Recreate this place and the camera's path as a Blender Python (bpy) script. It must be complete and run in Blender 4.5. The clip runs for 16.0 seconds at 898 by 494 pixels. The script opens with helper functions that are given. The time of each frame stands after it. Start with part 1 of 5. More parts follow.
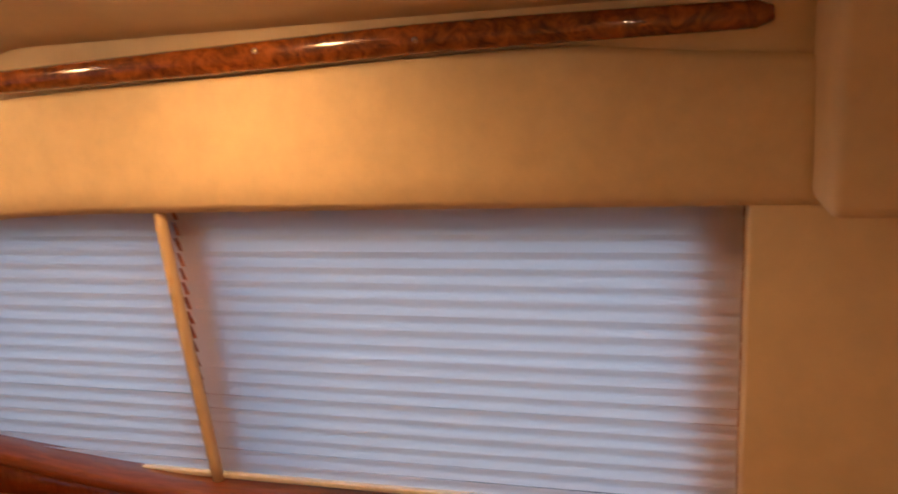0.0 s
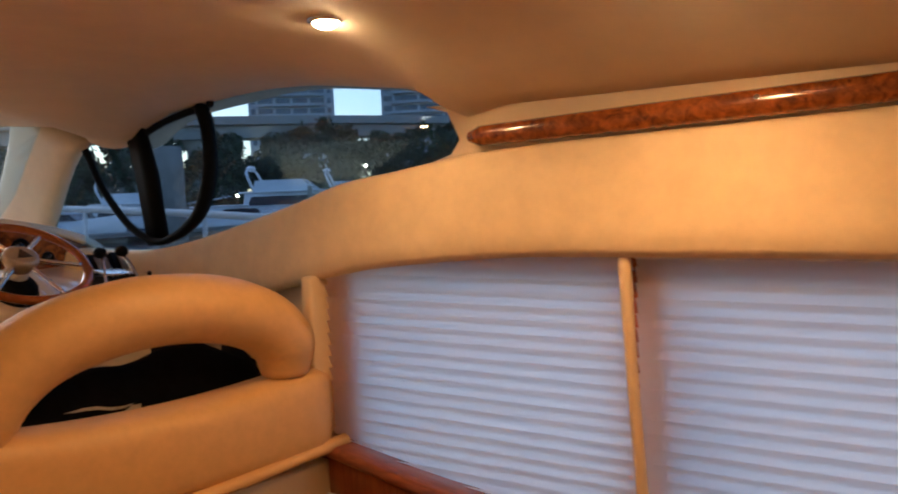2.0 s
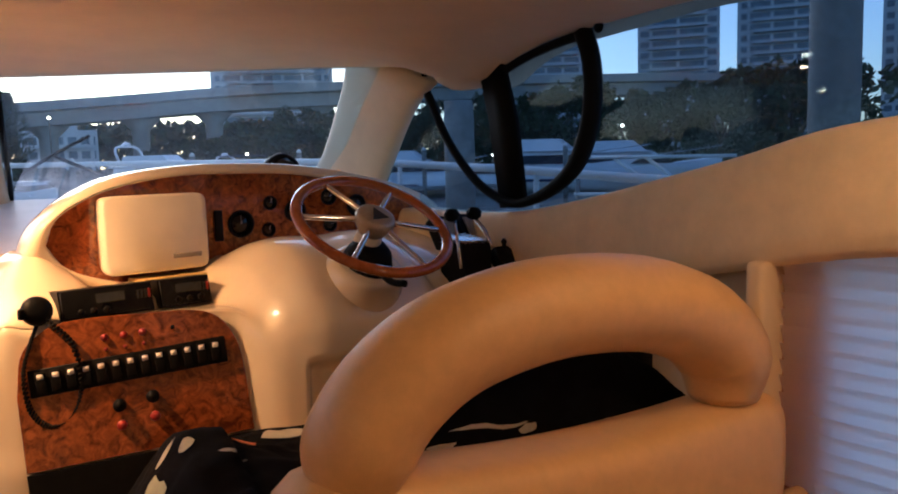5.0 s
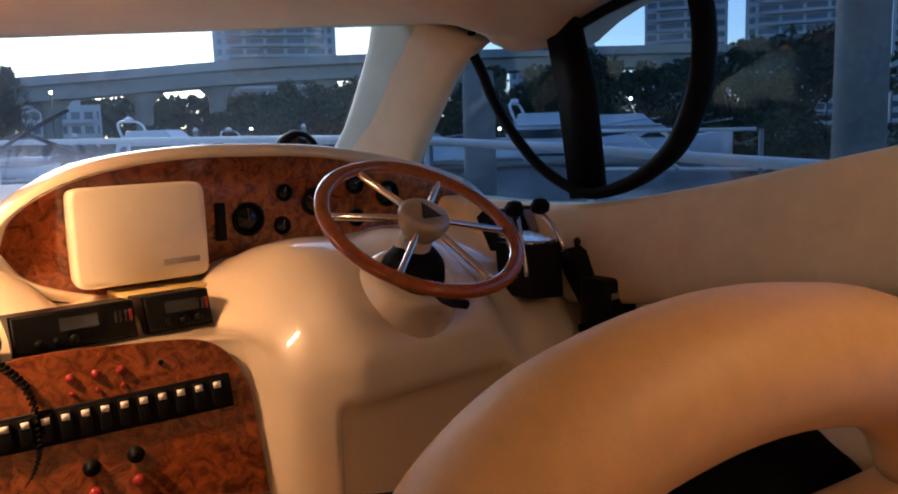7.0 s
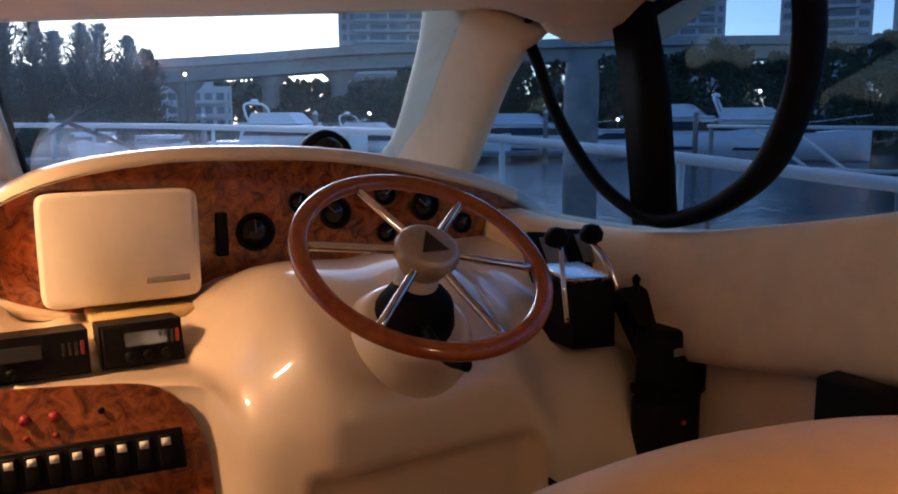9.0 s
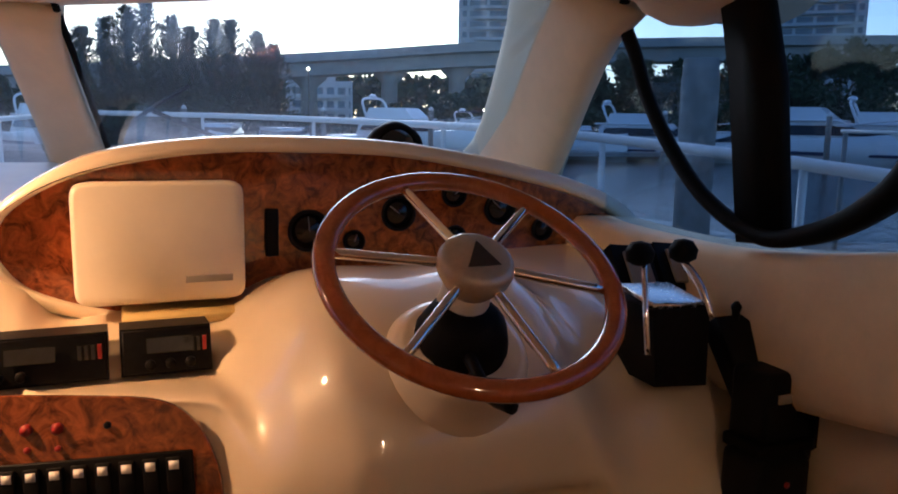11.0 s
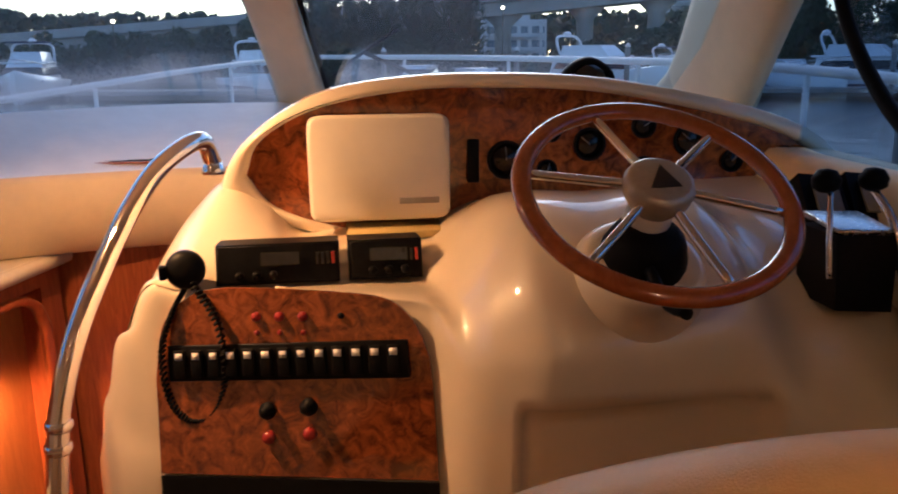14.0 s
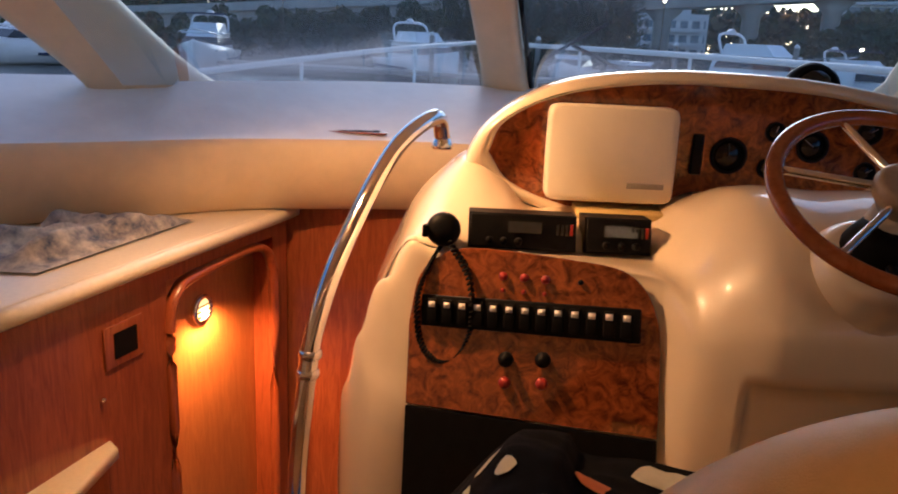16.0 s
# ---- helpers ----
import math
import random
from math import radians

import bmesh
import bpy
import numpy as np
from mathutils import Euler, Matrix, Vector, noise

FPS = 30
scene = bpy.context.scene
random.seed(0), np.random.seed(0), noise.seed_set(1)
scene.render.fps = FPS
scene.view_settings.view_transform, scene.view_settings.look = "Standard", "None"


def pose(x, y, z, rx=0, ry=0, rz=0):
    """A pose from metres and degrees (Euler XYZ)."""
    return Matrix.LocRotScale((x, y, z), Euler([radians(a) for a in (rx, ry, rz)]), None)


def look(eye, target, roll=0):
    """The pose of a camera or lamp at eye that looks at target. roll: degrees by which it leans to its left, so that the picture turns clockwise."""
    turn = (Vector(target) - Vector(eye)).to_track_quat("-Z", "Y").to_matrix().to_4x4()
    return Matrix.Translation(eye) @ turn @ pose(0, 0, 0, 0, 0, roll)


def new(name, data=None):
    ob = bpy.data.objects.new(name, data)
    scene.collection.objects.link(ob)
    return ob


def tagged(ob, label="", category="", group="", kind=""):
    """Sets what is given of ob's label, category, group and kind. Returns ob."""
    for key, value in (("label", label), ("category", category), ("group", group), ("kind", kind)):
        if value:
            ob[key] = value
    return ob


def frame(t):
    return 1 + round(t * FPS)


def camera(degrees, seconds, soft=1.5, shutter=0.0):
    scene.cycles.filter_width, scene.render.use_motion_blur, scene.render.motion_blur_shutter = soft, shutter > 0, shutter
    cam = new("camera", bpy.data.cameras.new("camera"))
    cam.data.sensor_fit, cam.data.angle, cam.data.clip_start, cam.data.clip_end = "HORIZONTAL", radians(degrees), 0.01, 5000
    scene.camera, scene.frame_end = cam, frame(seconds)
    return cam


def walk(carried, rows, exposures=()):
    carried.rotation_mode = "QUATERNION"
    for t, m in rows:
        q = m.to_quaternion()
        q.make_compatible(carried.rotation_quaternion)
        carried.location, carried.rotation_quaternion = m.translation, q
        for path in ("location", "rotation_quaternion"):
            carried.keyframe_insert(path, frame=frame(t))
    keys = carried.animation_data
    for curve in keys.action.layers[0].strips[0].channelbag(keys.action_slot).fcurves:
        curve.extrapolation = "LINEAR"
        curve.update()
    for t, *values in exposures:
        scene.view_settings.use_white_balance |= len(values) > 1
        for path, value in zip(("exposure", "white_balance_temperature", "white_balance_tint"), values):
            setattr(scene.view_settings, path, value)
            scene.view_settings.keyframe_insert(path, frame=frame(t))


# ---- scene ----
cam = camera(59.0, 16.0, soft=1.9, shutter=0.3)
PATH = [
    (0, (0.374, 0.455, 1.661), (-0.156, 2.317, 1.159), -3.9),
    (0.5, (0.254, 0.334, 1.574), (-0.453, 2.177, 1.252), -3.9),
    (1, (0.109, 0.254, 1.551), (-0.702, 2.063, 1.283), -2.7),
    (1.5, (-0.013, 0.204, 1.509), (-0.973, 1.946, 1.301), -2.1),
    (2, (-0.148, 0.177, 1.484), (-1.228, 1.854, 1.336), -2.4),
    (2.5, (-0.283, 0.159, 1.496), (-1.498, 1.741, 1.347), -2.7),
    (3, (-0.381, 0.13, 1.52), (-1.683, 1.642, 1.386), -3.1),
    (3.5, (-0.5, 0.137, 1.499), (-1.858, 1.597, 1.343), -2.2),
    (4, (-0.668, 0.171, 1.513), (-2.095, 1.56, 1.324), -1.8),
    (4.5, (-0.855, 0.295, 1.473), (-2.38, 1.574, 1.273), -1.7),
    (7, (-1.568, 0.649, 1.491), (-3.105, 1.896, 1.203), -1.8),
    (7.5, (-1.637, 0.705, 1.5), (-3.188, 1.928, 1.185), -2.1),
    (8, (-1.682, 0.763, 1.508), (-3.237, 1.989, 1.225), -0.4),
    (8.5, (-1.714, 0.94, 1.505), (-3.369, 2.031, 1.235), 1.1),
    (9, (-1.754, 1.046, 1.532), (-3.449, 2.06, 1.219), -0.3),
    (9.5, (-1.806, 1.056, 1.507), (-3.537, 2.02, 1.238), -0.5),
    (10, (-1.872, 1.115, 1.512), (-3.654, 1.979, 1.234), 1.0),
    (12.5, (-1.92, 1.328, 1.529), (-3.781, 1.948, 1.141), -1.0),
    (13, (-1.85, 1.276, 1.532), (-3.732, 1.786, 1.089), -1.2),
    (13.5, (-1.795, 1.24, 1.528), (-3.694, 1.656, 1.059), -1.7),
    (14, (-1.745, 1.191, 1.515), (-3.666, 1.493, 1.048), -0.5),
    (14.5, (-1.715, 1.128, 1.514), (-3.65, 1.299, 1.04), 0.3),
    (15, (-1.689, 1.04, 1.494), (-3.635, 1.072, 1.032), 1.3),
    (15.5, (-1.605, 0.991, 1.517), (-3.548, 1.005, 1.039), 1.4),
    (16, (-1.56, 0.938, 1.524), (-3.496, 0.909, 1.022), 2.6),
]
walk(cam, [(t, look(eye, target, roll)) for t, eye, target, roll in PATH], [(0, 0.94, 6900, 16), (1, 0.83, 6900, 16), (2.5, 0.98, 6300, 16), (4.5, 0.66, 5750, 18), (7, 0.51, 5650, 18), (9, 0.47, 5450, 20), (12.5, 0.47, 5600, 20), (16, 0.38, 5800, 20)])
SKY, SPOTW = 0.15, 14.0

# ---------------------------------------------------------------- light
world = bpy.data.worlds.new("dusk_sky")
scene.world = world
world.use_nodes = True
wn = world.node_tree
sky = wn.nodes.new("ShaderNodeTexSky")
sky.sky_type = "NISHITA"
sky.sun_disc = False
sky.sun_elevation = radians(24)
sky.sun_rotation = radians(280)
sky.dust_density = 1.0
wn.links.new(sky.outputs[0], wn.nodes["Background"].inputs[0])
wn.nodes["Background"].inputs[1].default_value = SKY
sun = new("sun", bpy.data.lights.new("sun", "SUN"))
sun.data.energy, sun.data.angle, sun.data.color = 0.35, radians(25), (1, 0.96, 0.92)
sun.matrix_world = look((-27.0, 4.75, 12.2), (0, 0, 0))


def lamp(name, kind, place, target, watts, colour, size=0.06, cone=120):
    d = bpy.data.lights.new(name, kind)
    d.energy, d.color = watts, colour
    if kind == "SPOT":
        d.spot_size, d.spot_blend, d.shadow_soft_size = radians(cone), 0.8, size
    elif kind == "AREA":
        d.shape, d.size = "DISK", size
    else:
        d.shadow_soft_size = size
    ob = new(name, d)
    ob.matrix_world = look(place, target)
    return ob


WARM = (1.0, 0.50, 0.17)
DOWNLIGHTS = [(-1.48, 1.72), (-0.6, 1.68), (-1.48, -0.1), (0.2, -0.1)]
for (lx, ly), power in zip(DOWNLIGHTS, (0.45, 0.95, 0.45, 1.8)):
    lamp("downlight_beam", "SPOT", (lx, ly, 1.865), (lx, ly, 0), SPOTW * power, WARM, 0.04, 160)
lamp("cabin_beam", "SPOT", (-4.32, 0.035, 0.52), (-4.28, 0.02, -0.4), 48, (1.0, 0.42, 0.10), 0.03, 165)
lamp("companionway_beam", "SPOT", (-3.45, 0.35, 1.86), (-3.75, 0.72, 0.9), 85, WARM, 0.03, 115)

# ---------------------------------------------------------------- materials


def material(name, colour, rough=0.5, metal=0.0, noise_scale=0.0, vary=0.1, bump=0.0, bump_scale=200.0, coat=0.0, second=None, transmission=0.0, emit=0.0, emit_colour=None):
    m = bpy.data.materials.new(name)
    m.use_nodes = True
    nt = m.node_tree
    b = nt.nodes["Principled BSDF"]
    b.inputs["Base Color"].default_value = (*colour, 1)
    b.inputs["Roughness"].default_value = rough
    b.inputs["Metallic"].default_value = metal
    b.inputs["Coat Weight"].default_value = coat
    b.inputs["Transmission Weight"].default_value = transmission
    if emit:
        b.inputs["Emission Color"].default_value = (*(emit_colour or colour), 1)
        b.inputs["Emission Strength"].default_value = emit
    geo = nt.nodes.new("ShaderNodeNewGeometry")
    if noise_scale:
        n = nt.nodes.new("ShaderNodeTexNoise")
        n.inputs["Scale"].default_value = noise_scale
        n.inputs["Detail"].default_value = 6
        n.inputs["Roughness"].default_value = 0.65
        nt.links.new(geo.outputs["Position"], n.inputs["Vector"])
        r = nt.nodes.new("ShaderNodeValToRGB")
        lo = second or tuple(c * (1 - vary) for c in colour)
        hi = colour if second else tuple(min(1, c * (1 + vary)) for c in colour)
        r.color_ramp.elements[0].color, r.color_ramp.elements[0].position = (*lo, 1), 0.32
        r.color_ramp.elements[1].color, r.color_ramp.elements[1].position = (*hi, 1), 0.68
        nt.links.new(n.outputs["Fac"], r.inputs["Fac"])
        nt.links.new(r.outputs["Color"], b.inputs["Base Color"])
        n3 = nt.nodes.new("ShaderNodeMapRange")
        n3.inputs["To Min"].default_value = max(0, rough - 0.06)
        n3.inputs["To Max"].default_value = min(1, rough + 0.08)
        nt.links.new(n.outputs["Fac"], n3.inputs["Value"])
        nt.links.new(n3.outputs[0], b.inputs["Roughness"])
    if bump:
        n2 = nt.nodes.new("ShaderNodeTexNoise")
        n2.inputs["Scale"].default_value = bump_scale
        n2.inputs["Detail"].default_value = 4
        nt.links.new(geo.outputs["Position"], n2.inputs["Vector"])
        bp = nt.nodes.new("ShaderNodeBump")
        bp.inputs["Strength"].default_value = bump
        bp.inputs["Distance"].default_value = 0.002
        nt.links.new(n2.outputs["Fac"], bp.inputs["Height"])
        nt.links.new(bp.outputs[0], b.inputs["Normal"])
    return m


def wood(name, dark, light, stretch, scale, rough=0.22, coat=0.5, warp=3.0):
    """Varnished wood: a warped noise between two browns, stretched along the grain."""
    m = bpy.data.materials.new(name)
    m.use_nodes = True
    nt = m.node_tree
    b = nt.nodes["Principled BSDF"]
    geo = nt.nodes.new("ShaderNodeNewGeometry")
    mp = nt.nodes.new("ShaderNodeMapping")
    mp.inputs["Scale"].default_value = stretch
    nt.links.new(geo.outputs["Position"], mp.inputs["Vector"])
    n = nt.nodes.new("ShaderNodeTexNoise")
    n.inputs["Scale"].default_value = scale
    n.inputs["Detail"].default_value = 9
    n.inputs["Roughness"].default_value = 0.68
    n.inputs["Distortion"].default_value = warp
    nt.links.new(mp.outputs[0], n.inputs["Vector"])
    r = nt.nodes.new("ShaderNodeValToRGB")
    r.color_ramp.elements[0].color, r.color_ramp.elements[0].position = (*dark, 1), 0.36
    r.color_ramp.elements[1].color, r.color_ramp.elements[1].position = (*light, 1), 0.66
    nt.links.new(n.outputs["Fac"], r.inputs["Fac"])
    nt.links.new(r.outputs[0], b.inputs["Base Color"])
    b.inputs["Roughness"].default_value = rough
    b.inputs["Coat Weight"].default_value = coat
    b.inputs["Coat Roughness"].default_value = 0.06
    return m


CREAM = material("cream_vinyl", (0.74, 0.58, 0.38), 0.5, noise_scale=9, vary=0.05, bump=0.25, bump_scale=700)
SUEDE = material("cream_suede", (0.76, 0.60, 0.39), 0.75, noise_scale=14, vary=0.06, bump=0.3, bump_scale=900)
LINER = material("ceiling_liner", (0.70, 0.58, 0.42), 0.7, noise_scale=5, vary=0.05, bump=0.2, bump_scale=800)
LEATHER = material("tan_leather", (0.68, 0.41, 0.16), 0.42, noise_scale=25, vary=0.06, bump=0.35, bump_scale=420)
GELCOAT = material("cream_gelcoat", (0.78, 0.66, 0.49), 0.34, noise_scale=4, vary=0.04, coat=1.0)
SHELF = material("white_shelf", (0.78, 0.77, 0.74), 0.5, noise_scale=8, vary=0.05, bump=0.2, bump_scale=500)
BURL = wood("burl_walnut", (0.085, 0.019, 0.005), (0.40, 0.105, 0.020), (1, 1, 1), 26, 0.2, 1.0, 1.2)
CHERRY = wood("cherry_wood", (0.22, 0.045, 0.012), (0.38, 0.10, 0.028), (3, 3, 0.35), 16, 0.3, 0.4, 1.0)
REDWOOD = wood("red_sill_wood", (0.17, 0.045, 0.022), (0.30, 0.085, 0.04), (0.4, 3, 3), 14, 0.3, 0.5, 1.0)
RIMWOOD = wood("wheel_mahogany", (0.30, 0.068, 0.014), (0.42, 0.11, 0.024), (2, 2, 2), 14, 0.18, 0.8, 1.0)
CHROME = material("chrome", (0.85, 0.85, 0.84), 0.07, 1.0, noise_scale=40, vary=0.03)
HUBMETAL = material("satin_hub_metal", (0.50, 0.42, 0.32), 0.42, 0.6, noise_scale=90, vary=0.08, coat=0.5)
STEEL = material("brushed_steel", (0.72, 0.71, 0.69), 0.25, 1.0, noise_scale=90, vary=0.08)
BLACK = material("black_plastic", (0.007, 0.007, 0.008), 0.45, noise_scale=60, vary=0.25, bump=0.15)
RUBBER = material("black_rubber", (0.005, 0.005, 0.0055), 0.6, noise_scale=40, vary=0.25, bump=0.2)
GAUGE = material("gauge_glass", (0.010, 0.009, 0.009), 0.12, noise_scale=50, vary=0.3)
WHITEPL = material("cream_plastic", (0.80, 0.72, 0.58), 0.4, noise_scale=12, vary=0.03, bump=0.1)
LABEL = material("grey_print", (0.25, 0.23, 0.21), 0.6, noise_scale=60, vary=0.1)
MARK = material("white_print", (0.75, 0.74, 0.70), 0.5, noise_scale=60, vary=0.1)
RED = material("red_plastic", (0.34, 0.028, 0.018), 0.3, noise_scale=40, vary=0.1)
LCD = material("grey_display", (0.035, 0.037, 0.037), 0.15, noise_scale=40, vary=0.1)
YELLOW = material("yellow_bracket", (0.55, 0.42, 0.16), 0.4, noise_scale=20, vary=0.08)
FLOORM = wood("teak_sole", (0.16, 0.08, 0.035), (0.26, 0.14, 0.06), (0.3, 5, 1), 12, 0.35, 0.3, 0.6)
CARPET = material("dark_carpet", (0.03, 0.028, 0.026), 0.95, noise_scale=60, vary=0.3, bump=0.6)
TOWEL = material("black_towel", (0.006, 0.007, 0.010), 0.9, noise_scale=30, vary=0.3, bump=0.6, bump_scale=900)
TOWELW = material("pale_print", (0.62, 0.60, 0.50), 0.9, noise_scale=30, vary=0.1, bump=0.6, bump_scale=900)
TOWELO = material("orange_print", (0.75, 0.22, 0.08), 0.9, noise_scale=30, vary=0.1, bump=0.6, bump_scale=900)
TOWELG = material("pale_green_print", (0.55, 0.58, 0.40), 0.9, noise_scale=30, vary=0.1, bump=0.6, bump_scale=900)
PAPER = material("printed_cloth", (0.72, 0.62, 0.46), 0.8, noise_scale=13, second=(0.02, 0.045, 0.10), bump=0.4, bump_scale=300)
COUNTER = material("cream_counter", (0.74, 0.64, 0.46), 0.3, noise_scale=60, vary=0.05, coat=0.3)
GREYBOX = material("grey_card", (0.55, 0.54, 0.52), 0.6, noise_scale=14, vary=0.08)
LAMPGLOW = material("lamp_lens", (1.0, 0.85, 0.6), 0.4, emit=80, emit_colour=(1.0, 0.74, 0.42))
CABINLENS = material("ribbed_lens", (1.0, 0.85, 0.5), 0.3, noise_scale=90, vary=0.2, emit=1.2, emit_colour=(1.0, 0.66, 0.22))
# brighter copy of the cherry: the cabin lamp's glow is put into its colour
LITCHERRY = wood("lit_cherry_panel", (0.38, 0.13, 0.035), (0.50, 0.19, 0.05), (3, 3, 0.4), 12, 0.35, 0.3, 1.0)
HULL = material("white_hull", (0.78, 0.79, 0.80), 0.25, noise_scale=0.6, vary=0.04, coat=0.3)
DARKGLASS = material("tinted_glass", (0.02, 0.025, 0.03), 0.08, noise_scale=2, vary=0.3)
NAVY = material("navy_canvas", (0.02, 0.035, 0.09), 0.7, noise_scale=3, vary=0.2)
CONCRETE = material("concrete", (0.36, 0.36, 0.35), 0.85, noise_scale=0.7, vary=0.15, bump=0.3, bump_scale=6)
TOWERW = material("tower_render", (0.52, 0.54, 0.56), 0.8, noise_scale=0.2, vary=0.08)
TOWERG = material("tower_glass", (0.10, 0.15, 0.20), 0.15, noise_scale=0.3, vary=0.3)
PILEM = material("weathered_pile", (0.26, 0.25, 0.23), 0.9, noise_scale=6, vary=0.25, bump=0.5, bump_scale=30)
LEAF = material("dusk_foliage", (0.045, 0.075, 0.03), 0.85, noise_scale=0.5, second=(0.02, 0.035, 0.015))
BARK = material("bark", (0.10, 0.08, 0.06), 0.9, noise_scale=3, vary=0.3)
DECK = material("white_deck", (0.74, 0.74, 0.73), 0.45, noise_scale=3, vary=0.05, bump=0.2, bump_scale=300)
EMBLEM = material("dark_emblem", (0.03, 0.02, 0.018), 0.4, noise_scale=80, vary=0.2)
LAMPDOT = material("distant_lamp", (1, 0.8, 0.5), 0.5, emit=12, emit_colour=(1, 0.75, 0.45))

for dark in (BLACK, RUBBER, TOWEL):
    dark.node_tree.nodes["Principled BSDF"].inputs["Specular IOR Level"].default_value = 0.1

for glossy in (GELCOAT, BURL, RIMWOOD):
    glossy.node_tree.nodes["Principled BSDF"].inputs["Coat Roughness"].default_value = 0.03


def glass(name, tint, haze):
    """Clear pane: tinted transmission, Fresnel gloss and a painted-in pale blue haze."""
    m = bpy.data.materials.new(name)
    m.use_nodes = True
    nt = m.node_tree
    clear = nt.nodes.new("ShaderNodeBsdfTransparent")
    clear.inputs[0].default_value = (*tint, 1)
    # bluish translucent share paints in the haze of reflected daylight, unevenly
    veil = nt.nodes.new("ShaderNodeBsdfTranslucent")
    veil.inputs[0].default_value = (0.66, 0.80, 0.94, 1)
    patches = nt.nodes.new("ShaderNodeTexNoise")
    patches.inputs["Scale"].default_value = 5
    patches.inputs["Detail"].default_value = 5
    spread = nt.nodes.new("ShaderNodeMapRange")
    spread.inputs["To Min"].default_value, spread.inputs["To Max"].default_value = 0.6 * haze, 1.4 * haze
    nt.links.new(patches.outputs["Fac"], spread.inputs["Value"])
    veiled = nt.nodes.new("ShaderNodeMixShader")
    nt.links.new(spread.outputs[0], veiled.inputs[0])
    nt.links.new(clear.outputs[0], veiled.inputs[1])
    nt.links.new(veil.outputs[0], veiled.inputs[2])
    gloss = nt.nodes.new("ShaderNodeBsdfGlossy")
    gloss.inputs["Roughness"].default_value = 0.01
    slant = nt.nodes.new("ShaderNodeLayerWeight")
    curve = nt.nodes.new("ShaderNodeMath")
    curve.operation = "POWER"
    curve.inputs[1].default_value = 4.0
    nt.links.new(slant.outputs["Facing"], curve.inputs[0])
    fres = nt.nodes.new("ShaderNodeMapRange")
    fres.inputs["To Min"].default_value, fres.inputs["To Max"].default_value = 0.03, 0.6
    nt.links.new(curve.outputs[0], fres.inputs["Value"])
    mix = nt.nodes.new("ShaderNodeMixShader")
    nt.links.new(fres.outputs[0], mix.inputs[0])
    nt.links.new(veiled.outputs[0], mix.inputs[1])
    nt.links.new(gloss.outputs[0], mix.inputs[2])
    nt.links.new(mix.outputs[0], nt.nodes["Material Output"].inputs[0])
    return m


GLASS = glass("window_glass", (0.86, 0.92, 0.97), 0.0)
SCREENGLASS = glass("windscreen_glass", (0.85, 0.94, 0.99), 0.013)
SIDEGLASS = glass("tinted_side_glass", (0.54, 0.66, 0.77), 0.004)

BLIND = bpy.data.materials.new("blind_slat")
BLIND.use_nodes = True
bt = BLIND.node_tree
bb = bt.nodes["Principled BSDF"]
bb.inputs["Base Color"].default_value = (0.84, 0.83, 0.82, 1)
bb.inputs["Roughness"].default_value = 0.5
tr = bt.nodes.new("ShaderNodeBsdfTranslucent")
tr.inputs[0].default_value = (0.97, 0.95, 0.95, 1)
oi = bt.nodes.new("ShaderNodeObjectInfo")
mr = bt.nodes.new("ShaderNodeMapRange")
mr.inputs["To Min"].default_value, mr.inputs["To Max"].default_value = 0.76, 0.84
bt.links.new(oi.outputs["Random"], mr.inputs["Value"])
mx = bt.nodes.new("ShaderNodeMixShader")
bt.links.new(mr.outputs[0], mx.inputs[0])
bt.links.new(bb.outputs[0], mx.inputs[1])
bt.links.new(tr.outputs[0], mx.inputs[2])
bt.links.new(mx.outputs[0], bt.nodes["Material Output"].inputs[0])

WATER = bpy.data.materials.new("marina_water")
WATER.use_nodes = True
wt = WATER.node_tree
wb = wt.nodes["Principled BSDF"]
wb.inputs["Base Color"].default_value = (0.02, 0.035, 0.045, 1)
wb.inputs["Roughness"].default_value = 0.12
wnz = wt.nodes.new("ShaderNodeTexNoise")
wnz.inputs["Scale"].default_value = 1.5
wnz.inputs["Detail"].default_value = 5
wg = wt.nodes.new("ShaderNodeNewGeometry")
wt.links.new(wg.outputs["Position"], wnz.inputs["Vector"])
wbp = wt.nodes.new("ShaderNodeBump")
wbp.inputs["Strength"].default_value = 0.6
wbp.inputs["Distance"].default_value = 0.15
wt.links.new(wnz.outputs["Fac"], wbp.inputs["Height"])
wt.links.new(wbp.outputs[0], wb.inputs["Normal"])

# ---------------------------------------------------------------- mesh tools


def link(name, bm, mat, parent=None, label="", smooth=True):
    bmesh.ops.recalc_face_normals(bm, faces=bm.faces)
    me = bpy.data.meshes.new(name)
    bm.to_mesh(me)
    bm.free()
    me.materials.append(mat)
    for p in me.polygons:
        p.use_smooth = smooth
    ob = new(name, me)
    if parent is not None:
        ob.parent = parent
        ob.matrix_parent_inverse = parent.matrix_world.inverted()
    if label:
        tagged(ob, label)
    return ob


def part(name, bm, mat, parent, label="", smooth=True):
    return link(name, bm, mat, parent, label, smooth)


def thing(name, place, label, category, group="", kind=""):
    ob = new(name)
    ob.empty_display_size = 0.1
    ob.matrix_world = Matrix.Translation(place)
    return tagged(ob, label, category, group, kind)


def structure(ob, label, category="structure"):
    return tagged(ob, label, category, kind="structure")


